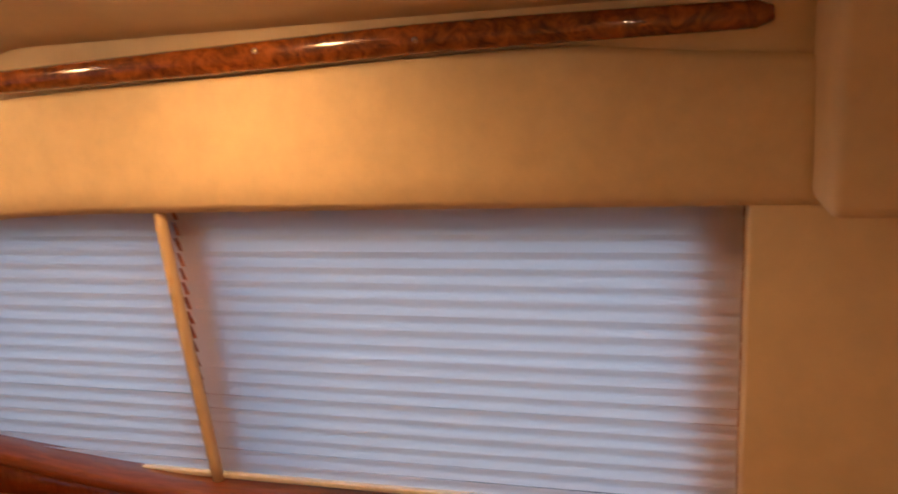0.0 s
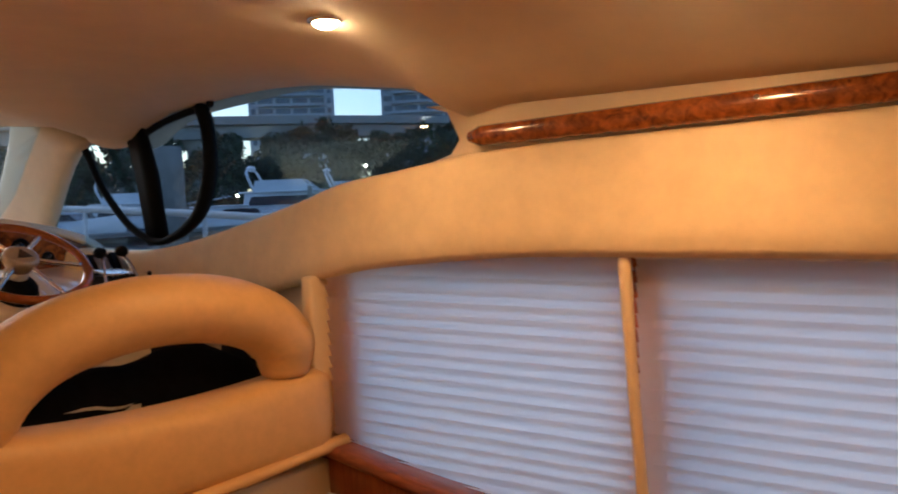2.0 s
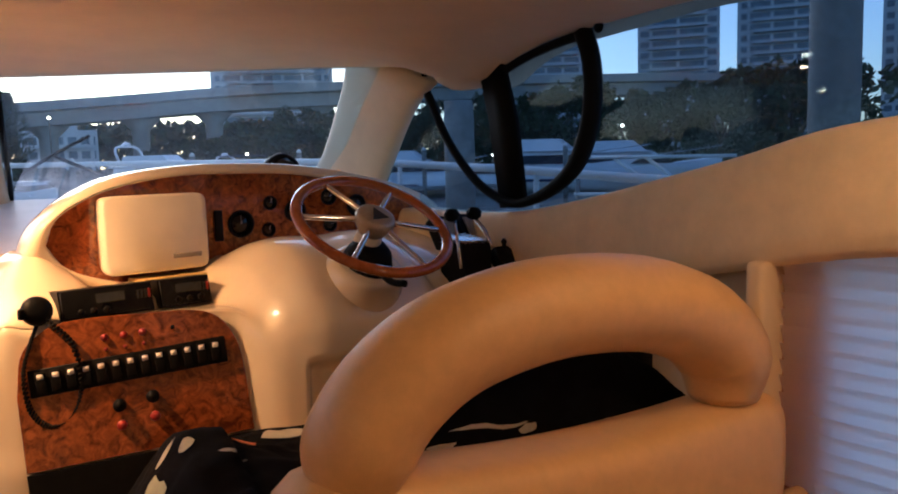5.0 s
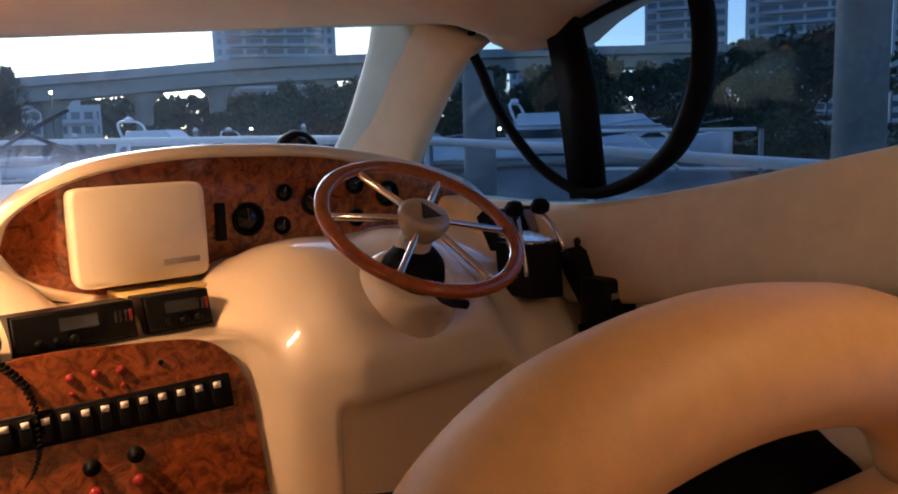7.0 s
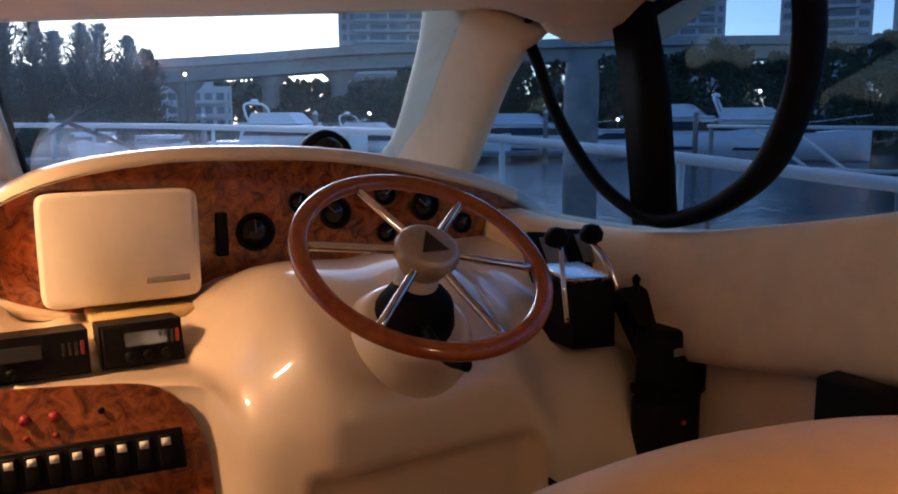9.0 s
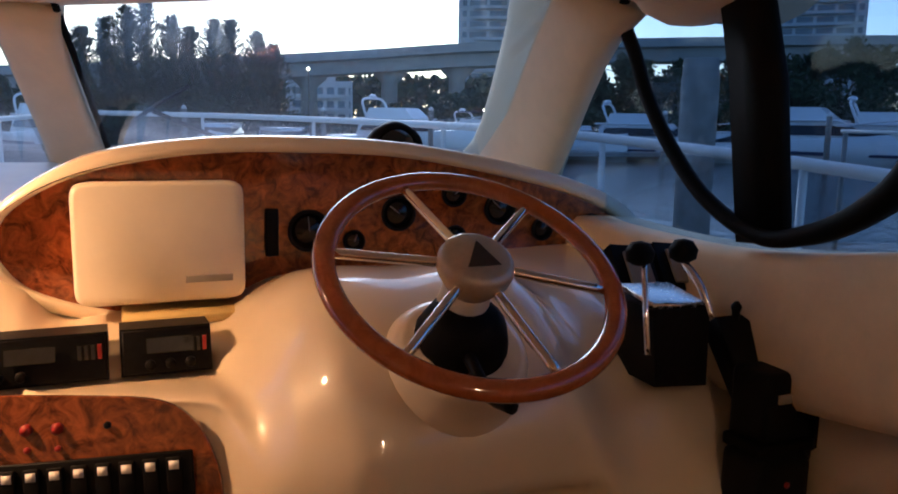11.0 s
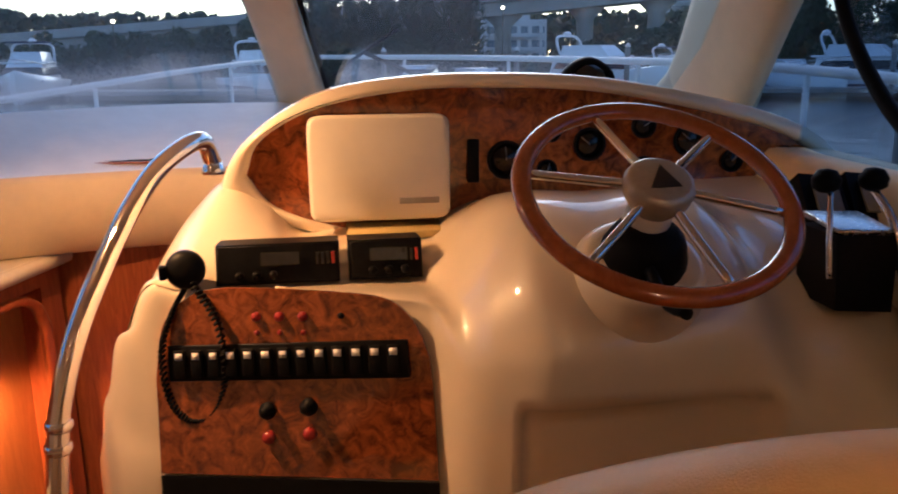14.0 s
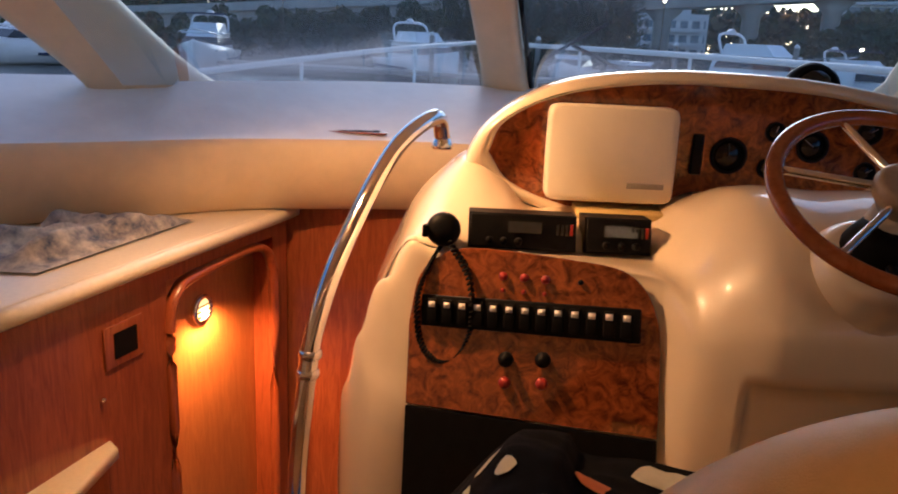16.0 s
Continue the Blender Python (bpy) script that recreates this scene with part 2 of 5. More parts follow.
def spline(pts, n):
    """Points evenly spread in parameter on a smooth curve through pts."""
    p = [Vector(q) for q in pts]
    p = [2 * p[0] - p[1]] + p + [2 * p[-1] - p[-2]]
    out = []
    spans = len(p) - 3
    for i in range(n):
        u = i / (n - 1) * spans
        k = min(int(u), spans - 1)
        f = u - k
        a, b, c, d = p[k : k + 4]
        out.append(0.5 * (2 * b + (c - a) * f + (2 * a - 5 * b + 4 * c - d) * f * f + (3 * b - a - 3 * c + d) * f ** 3))
    return out


def curve_at(table, x):
    """Smooth value at x of a table of (x, value), x falling or rising."""
    t = sorted(table)
    xs = [a for a, _ in t]
    if x <= xs[0]:
        return t[0][1]
    if x >= xs[-1]:
        return t[-1][1]
    k = max(i for i in range(len(xs)) if xs[i] <= x)
    k = min(k, len(xs) - 2)
    f = (x - xs[k]) / (xs[k + 1] - xs[k])
    m = []
    for i in (k, k + 1):
        lo, hi = max(0, i - 1), min(len(xs) - 1, i + 1)
        m.append((t[hi][1] - t[lo][1]) / (xs[hi] - xs[lo]))
    h = xs[k + 1] - xs[k]
    return (2 * f**3 - 3 * f**2 + 1) * t[k][1] + (f**3 - 2 * f**2 + f) * h * m[0] + (3 * f**2 - 2 * f**3) * t[k + 1][1] + (f**3 - f**2) * h * m[1]


def loft(rows, close=False, cap=False):
    bm = bmesh.new()
    v = [[bm.verts.new(q) for q in row] for row in rows]
    for a, b in zip(v, v[1:]):
        n = len(a)
        for i in range(n if close else n - 1):
            j = (i + 1) % n
            bm.faces.new((a[i], a[j], b[j], b[i]))
    if cap:
        bm.faces.new(v[0])
        bm.faces.new(list(reversed(v[-1])))
    return bm


def box(lo, hi, bevel=0.0, seg=2):
    bm = bmesh.new()
    c = [(a + b) / 2 for a, b in zip(lo, hi)]
    s = [b - a for a, b in zip(lo, hi)]
    bmesh.ops.create_cube(bm, size=1, matrix=Matrix.Translation(c) @ Matrix.Diagonal((*s, 1)))
    if bevel:
        bmesh.ops.bevel(bm, geom=bm.edges[:], offset=bevel, segments=seg, profile=0.5, affect="EDGES")
    return bm


def tube(pts, r, sides=10, n=None, flat=1.0, up=(0, 0, 1)):
    """A round bar along a smooth curve; r is a number or a function of 0..1; flat squeezes it along up."""
    p = spline(pts, n or max(2, 6 * (len(pts) - 1) + 1))
    rows = []
    for i, q in enumerate(p):
        d = (p[min(i + 1, len(p) - 1)] - p[max(i - 1, 0)]).normalized()
        s = d.cross(Vector(up))
        if s.length < 1e-4:
            s = d.cross(Vector((1, 0, 0)))
        s.normalize()
        w = s.cross(d).normalized()
        rr = r(i / (len(p) - 1)) if callable(r) else r
        rows.append([q + rr * (math.cos(a) * s + flat * math.sin(a) * w) for a in (2 * math.pi * k / sides for k in range(sides))])
    return loft(rows, close=True, cap=True)


def disc(m, profile, sides=24):
    """A turned body: profile of (radius, height) along m's z axis."""
    rows = [[m @ Vector((max(r, 1e-4) * math.cos(a), max(r, 1e-4) * math.sin(a), h)) for a in (2 * math.pi * k / sides for k in range(sides))] for r, h in profile]
    return loft(rows, close=True, cap=True)


def slab(outline, depth, bevel=0.0):
    """A plate from an outline of 3D points pushed along the vector depth."""
    bm = bmesh.new()
    f = bm.faces.new([bm.verts.new(q) for q in outline])
    top = bmesh.ops.extrude_face_region(bm, geom=[f])
    vs = [g for g in top["geom"] if isinstance(g, bmesh.types.BMVert)]
    bmesh.ops.translate(bm, verts=vs, vec=depth)
    if bevel:
        es = [e for e in bm.edges if all(q in vs for q in e.verts)]
        bmesh.ops.bevel(bm, geom=es, offset=bevel, segments=3, profile=0.5, affect="EDGES")
    return bm

# ---------------------------------------------------------------- the saloon's shell
# The bow points to -x, starboard is +y.
SILL = [(0.9, 1.57), (0.38, 1.615), (0.15, 1.635), (-0.5, 1.62), (-1.3, 1.59), (-1.66, 1.545), (-1.9, 1.515), (-2.12, 1.46), (-2.4, 1.40), (-2.71, 1.335), (-3.07, 1.275), (-3.4, 1.26), (-3.8, 1.27)]
LOWER = [(0.9, 1.28), (0.46, 1.28), (-0.9, 1.275), (-1.23, 1.27), (-1.57, 1.245), (-1.8, 1.22), (-2.01, 1.18), (-2.2, 1.14), (-2.47, 1.09), (-2.8, 1.02), (-3.2, 0.97), (-3.8, 0.95)]
TOPEDGE = [(1.7, 1.71), (-1.2, 1.71), (-1.42, 1.695), (-1.47, 1.735), (-1.55, 1.785), (-1.65, 1.81), (-1.86, 1.84), (-2.1, 1.87), (-2.35, 1.88), (-2.6, 1.87), (-2.9, 1.85), (-3.06, 1.81), (-3.18, 1.745), (-3.28, 1.725), (-3.4, 1.76), (-3.55, 1.82), (-3.8, 1.85)]
BLINDSILL = [(0.9, 0.49), (-0.9, 0.49), (-1.5, 0.55), (-2.0, 0.64), (-2.1, 0.66)]


def wall_y(x):
    f = min(1, max(0, (-1.5 - x) / 1.5))
    return 2.2 + 0.18 * (3 * f * f - 2 * f**3)


def screen_top(y):
    return -4.85 + 1.09 * (abs(y - 1.0) / 1.25) ** 1.05


def screen_base(y):
    return -5.42 + 1.1 * (max(0, abs(y - 0.95) - 0.35) / 1.15) ** 1.3


# side band
rows = []
for i in range(90):
    x = 0.68 - 4.45 * i / 89
    y, b, s = wall_y(x), curve_at(LOWER, x), curve_at(SILL, x)
    h = s - b
    rows.append([(x, y + 0.14, b + 0.012), (x, y + 0.02, b + 0.004), (x, y - 0.018, b + 0.008), (x, y - 0.034, b + 0.03), (x, y - 0.036, b + 0.25 * h), (x, y - 0.03, b + 0.55 * h), (x, y - 0.02, b + 0.8 * h), (x, y - 0.008, s - 0.018), (x, y + 0.006, s - 0.003), (x, y + 0.03, s), (x, y + 0.16, s - 0.004), (x, y + 0.16, b + 0.012)])
structure(link("wall_starboard_band", loft(rows, close=True, cap=True), SUEDE), "curved cream suede side band above the blinds", "wall panel")

# fascia behind the burl strip, with the window's rounded rear end
rows = []
for i in range(24):
    x = -1.44 + 2.12 * i / 23
    y, s = wall_y(x), curve_at(SILL, x)
    k = 0.03 * max(0, 1 - i / 2)
    bow_in = max(0, 1 - i / 4)
    front, back = [], []
    for m in range(9):
        f = m / 8
        z = s - 0.01 + (1.735 - s + 0.01) * f
        xx = x - 0.11 * bow_in * (1 - math.sqrt(max(0, 1 - (2 * f - 1) ** 2))) + 0.02 * bow_in
        front.append((xx, y + 0.02 + k - 0.02 * f, z))
        back.append((xx, y + 0.13, z))
    rows.append(front + back[::-1])
structure(link("wall_starboard_fascia", loft(rows, close=True, cap=True), CREAM), "cream fascia behind a burl strip", "wall panel")

# burl strip
strip = thing("burl_strip", (-0.38, 2.18, 1.66), "long glossy burl walnut strip along the side fascia", "trim")
rows = []
for i in range(60):
    f = i / 59
    x = -1.355 + 1.93 * f
    lo = curve_at([(-1.4, 1.60), (-0.7, 1.618), (-0.1, 1.637), (0.6, 1.645)], x)
    hi = curve_at([(-1.4, 1.658), (-0.7, 1.684), (-0.1, 1.702), (0.6, 1.70)], x)
    e = min(1, min(f, 1 - f) * 60)
    c, r = 0.5 * (lo + hi), 0.5 * (hi - lo) * (0.55 + 0.45 * e)
    y = wall_y(x)
    rows.append([(x, y + 0.03, c - r), (x, y - 0.012, c - r), (x, y - 0.024, c - 0.7 * r), (x, y - 0.028, c), (x, y - 0.024, c + 0.7 * r), (x, y - 0.012, c + r), (x, y + 0.03, c + r)])
part("strip_face", loft(rows, close=True, cap=True), BURL, strip)
# two chrome discs added as the glints of downlights in the varnish
for x in (-0.55, -0.16):
    part("lamp_glint", disc(Matrix.Translation((x, wall_y(x) - 0.028, 1.668)) @ Matrix.Rotation(radians(90), 4, "X"), [(0.007, -0.004), (0.007, 0.003), (0.004, 0.005), (0.001, 0.006)], 12), CHROME, strip, "small chrome disc standing in for a downlight's reflection")

# lower walls
structure(link("wall_starboard_lower", box((-2.06, 2.2, 0), (1.6, 2.34, 0.47)), CREAM, smooth=False), "cream lower side wall below the blinds", "wall")
rows = []
for i in range(26):
    x = -2.03 - 1.75 * i / 25
    y = wall_y(x) + 0.03
    rows.append([(x, y, 0), (x, y, curve_at(LOWER, x) + 0.06), (x, y + 0.1, curve_at(LOWER, x) + 0.06), (x, y + 0.1, 0)])
structure(link("wall_starboard_forward", loft(rows, close=True, cap=True), CREAM), "cream side liner beside the helm", "wall")
structure(link("wall_starboard_aft", box((0.54, 2.185, 0.47), (1.6, 2.34, 1.3), 0.006), CREAM), "cream wall aft of the blinds", "wall")
structure(link("wall_pelmet", box((0.655, 1.98, 1.30), (1.6, 2.3, 1.9), 0.025, 3), CREAM), "boxed cream corner pelmet", "wall panel")
structure(link("wall_jamb", box((-2.06, 2.185, 0.5), (-2.01, 2.34, 1.2), 0.012), CREAM), "cream window jamb", "trim")
structure(link("wall_aft", box((1.6, -1.3, -0.1), (1.72, 2.4, 2.1)), CREAM, smooth=False), "plain cream aft wall", "wall")
structure(link("wall_port", box((-4.2, -1.3, -0.1), (1.6, -1.18, 1.15)), CREAM, smooth=False), "cream port lower wall", "wall")
structure(link("wall_port_upper", box((-3.0, -1.3, 1.15), (1.6, -1.18, 2.1)), CREAM, smooth=False), "cream port upper wall", "wall")
structure(link("floor", box((-3.05, -1.18, -0.08), (1.6, 2.3, 0)), FLOORM, smooth=False), "varnished teak saloon floor", "floor")
structure(link("floor_lower", box((-5.6, -1.3, -0.75), (-3.05, 2.4, -0.65)), FLOORM, smooth=False), "lower companionway floor in teak", "floor")

# red wooden sill under the blinds
rows = []
for i in range(40):
    x = -2.03 + 2.56 * i / 39
    z = curve_at(BLINDSILL, x)
    rows.append([(x, 2.28, z - 0.02), (x, 2.28, z + 0.0), (x, 2.165, z), (x, 2.155, z - 0.008), (x, 2.155, z - 0.036), (x, 2.165, z - 0.045), (x, 2.28, z - 0.045)])
structure(link("window_sill", loft(rows, close=True, cap=True), REDWOOD), "red-brown varnished window sill", "window sill")
rows = []
for i in range(20):
    x = -2.05 + 2.65 * i / 19
    z = curve_at(BLINDSILL, x) - 0.06
    rows.append([(x, 2.19, z), (x, 2.19, 0.4), (x, 2.24, 0.4), (x, 2.24, z)])
structure(link("wall_under_sill", loft(rows, close=True, cap=True), CHERRY), "dark cherry panel under the sill", "wall panel")

# outer glass behind the blinds
g = link("window_1", box((-2.06, 2.325, 0.47), (0.54, 2.333, 1.31)), GLASS, smooth=False)
g.visible_shadow = False
structure(g, "side window glass behind closed blinds", "window")


def blind(x0, x1, label):
    base = thing("venetian_blind", ((x0 + x1) / 2, 2.25, 0.6), label, "blind", "side window blinds")
    pitch = 0.0415
    w = 0.027
    prof = [(0.010, -w), (0.004, -0.4 * w), (-0.003, 0.3 * w), (-0.012, w)]
    rows = []
    for x in (x0, (x0 + x1) / 2, x1):
        rows.append([(x - (x0 + x1) / 2, a, b) for a, b in prof])
    first = part("slat", loft(rows), BLIND, base)
    first.matrix_parent_inverse = Matrix()
    for k in range(20):
        ob = first if k == 0 else new("slat", first.data)
        ob.parent = base
        ob.location = (0, random.uniform(-0.001, 0.001), -0.0815 + k * pitch)
        ob.rotation_euler = (radians(random.uniform(-3, 3)), radians(random.uniform(-0.15, 0.15)), 0)
    part("head_rail", box((x0, 2.225, 1.275), (x1, 2.275, 1.315), 0.004), MARK, base)
    part("bottom_rail", box((x0, 2.238, 0.490), (x1, 2.262, 0.504), 0.003), MARK, base)
    return base


blind(-1.995, -0.895, "closed white venetian blind over the forward side window")
blind(-0.882, 0.535, "closed white venetian blind over the aft side window")
for x0, x1 in ((-2.04, -1.875), (-0.925, -0.80), (0.435, 0.56)):
    structure(link("window_frame_upright", box((x0, 2.282, 0.50), (x1, 2.322, 1.235), 0.008), CHERRY), "brown wooden window frame upright behind a blind", "window frame")
structure(link("window_frame_head", box((-2.04, 2.282, 1.237), (0.56, 2.322, 1.31), 0.006), CHERRY), "brown wooden window frame head behind the blinds", "window frame")
structure(link("window_mullion", tube([(-0.865, 2.235, 0.47), (-0.89, 2.215, 1.0), (-0.90, 2.205, 1.30)], 0.021, 8, flat=0.8), CREAM), "narrow cream mullion between two blinds", "trim")

# ceiling: one skin that falls to the side edge
rows = []
N = 70
for i in range(N):
    f = i / (N - 1)
    row = []
    for j in range(34):
        y = -1.3 + (2.30 + 1.3) * j / 33
        xa, xb = 1.65, screen_top(y)
        x = xa + (xb - xa) * f
        q = max(0, (y - 1.55) / 0.7)
        edge = curve_at(TOPEDGE, x)
        top = 1.93 - 0.08 * max(0, (f - 0.75) / 0.25) ** 1.5
        z = top + (edge - top) * min(1, q) ** 2
        if y > 1.55:
            y = 1.55 + (wall_y(x) + 0.02 - 1.55) * (y - 1.55) / 0.75
        row.append((x, y, z))
    row.append((row[-1][0], row[-1][1] + 0.15, row[-1][2] - 0.004))
    rows.append(row)
bm = loft(rows)
lid = link("ceiling", bm, LINER)
lid.modifiers.new("thickness", "SOLIDIFY").thickness = -0.04
structure(lid, "smooth cream headliner falling to the side windows", "ceiling")
trimc = [(1.2, 0.55, 1.922), (-0.6, 0.72, 1.922), (-1.8, 0.87, 1.922), (-2.6, 0.92, 1.922), (-3.1, 0.80, 1.915), (-3.3, 0.3, 1.905)]
structure(link("ceiling_trim", tube(trimc, 0.028, 10, flat=0.5), YELLOW), "gold-beige ceiling trim moulding", "trim")

for lx, ly in DOWNLIGHTS + [(-3.45, 0.35)]:
    d = thing("downlight", (lx, ly, 1.915), "small round recessed downlight, lit warm white", "ceiling light", "downlights")
    zz = 1.93 + (curve_at(TOPEDGE, lx) - 1.93) * max(0, (ly - 1.55) / 0.75) ** 2
    if lx < -3:
        zz = 1.908
    part("bezel", disc(Matrix.Translation((lx, ly, zz - 0.012)), [(0.033, 0.0), (0.045, 0.0), (0.047, 0.008), (0.047, 0.014), (0.033, 0.014)]), CHROME, d)
    part("lens", disc(Matrix.Translation((lx, ly, zz - 0.017)), [(0.004, -0.012), (0.018, -0.009), (0.028, -0.002), (0.032, 0.004), (0.032, 0.008)]), LAMPGLOW, d)

# windscreen, pillars, shelf


def screen_point(y, f):
    return Vector((screen_base(y) * (1 - f) + screen_top(y) * f, y, 1.325 + 0.535 * f))


for name, y0, y1 in (("window_2", 1.12, 2.36), ("window_3", -0.36, 1.02)):
    rows = [[screen_point(y0 + (y1 - y0) * i / 12, f) for f in (-0.02, 1.03)] for i in range(13)]
    g = link(name, loft(rows), SCREENGLASS)
    g.modifiers.new("thickness", "SOLIDIFY").thickness = 0.006
    g.visible_shadow = False
    structure(g, "raked windscreen pane", "window")


def pillar(name, a, b, wide, deep, label, mat=CREAM):
    """A tapered rounded post from a to b; wide is the vector across it."""
    a, b, w = Vector(a), Vector(b), Vector(wide)
    d = (b - a).normalized()
    n = d.cross(w).normalized() * deep
    rows = []
    for i in range(9):
        f = i / 8
        c = a.lerp(b, f)
        k = 1 + 0.35 * (2 * f - 1) ** 4
        rows.append([c + w * k * math.copysign(abs(math.cos(t)) ** 0.6, math.cos(t)) + n * math.copysign(abs(math.sin(t)) ** 0.6, math.sin(t)) for t in (2 * math.pi * q / 20 for q in range(20))])
    return structure(link(name, loft(rows, close=True, cap=True), mat), label, "pillar")


pillar("pillar_starboard", (-4.31, 2.46, 1.30), (-3.73, 2.34, 1.87), (0.20, 0.02, -0.08), 0.05, "raked cream windscreen pillar at starboard")
pillar("pillar_centre", (-5.49, 1.13, 1.27), (-4.80, 0.98, 1.87), (0.02, 0.10, -0.02), 0.05, "raked cream centre windscreen pillar")
pillar("pillar_port", (-5.00, -0.34, 1.22), (-3.95, -0.68, 1.92), (-0.12, 0.17, 0.02), 0.06, "raked cream windscreen pillar at port")
for a, b in (((-5.40, 1.235, 1.33), (-4.74, 1.09, 1.86)), ((-4.12, 2.46, 1.30), (-3.50, 2.36, 1.83))):
    structure(link("screen_gasket", tube([a, b], 0.012, 8, 2), RUBBER), "black windscreen gasket", "trim")

# shelf under the screen and the padded band below it
rows = []
for i in range(34):
    y = -1.18 + 3.6 * i / 33
    aft = curve_at([(-1.2, -3.75), (-0.35, -4.22), (0.05, -4.48), (0.5, -4.62), (0.82, -4.66), (1.3, -4.6), (2.0, -4.3), (2.5, -3.95)], y)
    fwd = min(screen_base(min(y, 2.42)) + 0.02, aft - 0.1)
    if y < -0.3:
        fwd = aft - 0.75
    z = 1.135
    rows.append([(fwd, y, 1.325), (0.45 * fwd + 0.55 * aft, y, 1.22), (aft - 0.10, y, z + 0.012), (aft - 0.03, y, z), (aft, y, z - 0.03), (aft - 0.01, y, z - 0.15), (aft - 0.06, y, 0.86), (aft - 0.10, y, 0.845), (aft - 0.3, y, 0.845)])
ob = link("windscreen_shelf", loft([r[:4] for r in rows]), SHELF)
structure(ob, "white shelf under the windscreen", "shelf")
ob = link("wall_forward_band", loft([r[3:] for r in rows]), CREAM)
structure(ob, "padded cream band below the windscreen shelf", "wall panel")
structure(link("wall_forward", box((-5.2, -1.3, -0.7), (-5.08, 2.4, 1.0)), CHERRY, smooth=False), "cherry forward bulkhead", "wall")
slot = thing("shelf_vent", (-4.70, 0.42, 1.15), "long slim brown vent slot in the shelf", "vent")
part("vent_frame", box((-4.80, 0.26, 1.150), (-4.72, 0.62, 1.158), 0.003), CHERRY, slot)
for k in range(3):
    part("vent_slit", box((-4.785 + 0.02 * k, 0.29, 1.157), (-4.777 + 0.02 * k, 0.59, 1.161)), RUBBER, slot)

# side glass at starboard, at port
pts = [(-1.43, 1.60), (-1.45, 1.74), (-1.6, 1.83), (-2.0, 1.89), (-3.0, 1.90), (-3.7, 1.88), (-4.3, 1.34), (-3.4, 1.24), (-2.7, 1.31), (-2.0, 1.46)]
g = link("window_4", slab([(x, wall_y(x) + 0.075, z) for x, z in pts], Vector((0, 0.006, 0))), SIDEGLASS, smooth=False)
g.visible_shadow = False
structure(g, "almond-shaped starboard side window", "window")
g = link("window_5", box((-4.6, -1.245, 1.15), (-3.0, -1.238, 1.95)), SIDEGLASS, smooth=False)
g.visible_shadow = False
structure(g, "port side window", "window")

# opening vent frame in the side window
vent = thing("vent_window", (-3.05, 2.40, 1.30), "black-framed opening vent in the side window", "window vent")
FY = 2.385
part("strut", slab([(-3.14, FY, 1.285), (-3.02, FY, 1.295), (-3.05, FY - 0.01, 1.60), (-3.10, FY - 0.02, 1.80), (-3.22, FY - 0.02, 1.80), (-3.18, FY - 0.01, 1.60)], Vector((0, 0.03, 0)), 0.006), RUBBER, vent)
part("hoop", tube([(-3.60, FY, 1.80), (-3.52, FY, 1.69), (-3.45, FY, 1.57), (-3.35, FY, 1.455), (-3.23, FY, 1.36), (-3.08, FY, 1.305), (-2.96, FY, 1.325), (-2.86, FY, 1.37), (-2.775, FY, 1.44), (-2.72, FY, 1.55), (-2.70, FY, 1.67), (-2.71, FY, 1.78), (-2.74, FY, 1.86)], lambda f: 0.017 + 0.014 * min(1, max(0, (f - 0.45) * 4)), 10, 60, up=(0, 1, 0)), RUBBER, vent)
part("top_bar", tube([(-3.20, FY, 1.74), (-3.0, FY, 1.805), (-2.85, FY, 1.835), (-2.73, FY, 1.85)], 0.016, 8, 16), RUBBER, vent)
part("hinge_knob", disc(Matrix.Translation((-2.66, FY - 0.01, 1.86)) @ Matrix.Rotation(radians(90), 4, "X"), [(0.012, 0), (0.02, 0.01), (0.012, 0.02)], 12), RUBBER, vent)
structure(link("pillar_boss", disc(Matrix.Translation((-3.30, 2.37, 1.86)), [(0.15, 0.06), (0.16, 0.0), (0.14, -0.06), (0.10, -0.11), (0.05, -0.135), (0.01, -0.14)], 20), LINER), "rounded headliner boss above the side vent", "trim")

# ---------------------------------------------------------------- helm console
console = thing("helm_console", (-3.4, 1.5, 0), "glossy cream moulded helm console with burl panels", "helm console")


def burl_x(y, z):
    return (-3.253 + 0.339 * y - 0.183 * z) / 0.923


def left_profile(y, sink=0.0):
    return [(-3.95, 1.09), (-3.74, 1.09), (-3.58, 1.085), (-3.47, 1.075), (-3.43, 1.04), (burl_x(y, 1.05) - 0.03, 1.045), (burl_x(y, 1.0) - 0.012, 1.02), (burl_x(y, 0.9) - 0.010, 0.92), (burl_x(y, 0.75) - 0.010, 0.75), (burl_x(y, 0.6) - 0.01, 0.55), (burl_x(y, 0.6) - 0.01, -0.05), (burl_x(y, 0.6) - 0.01, -0.65)]


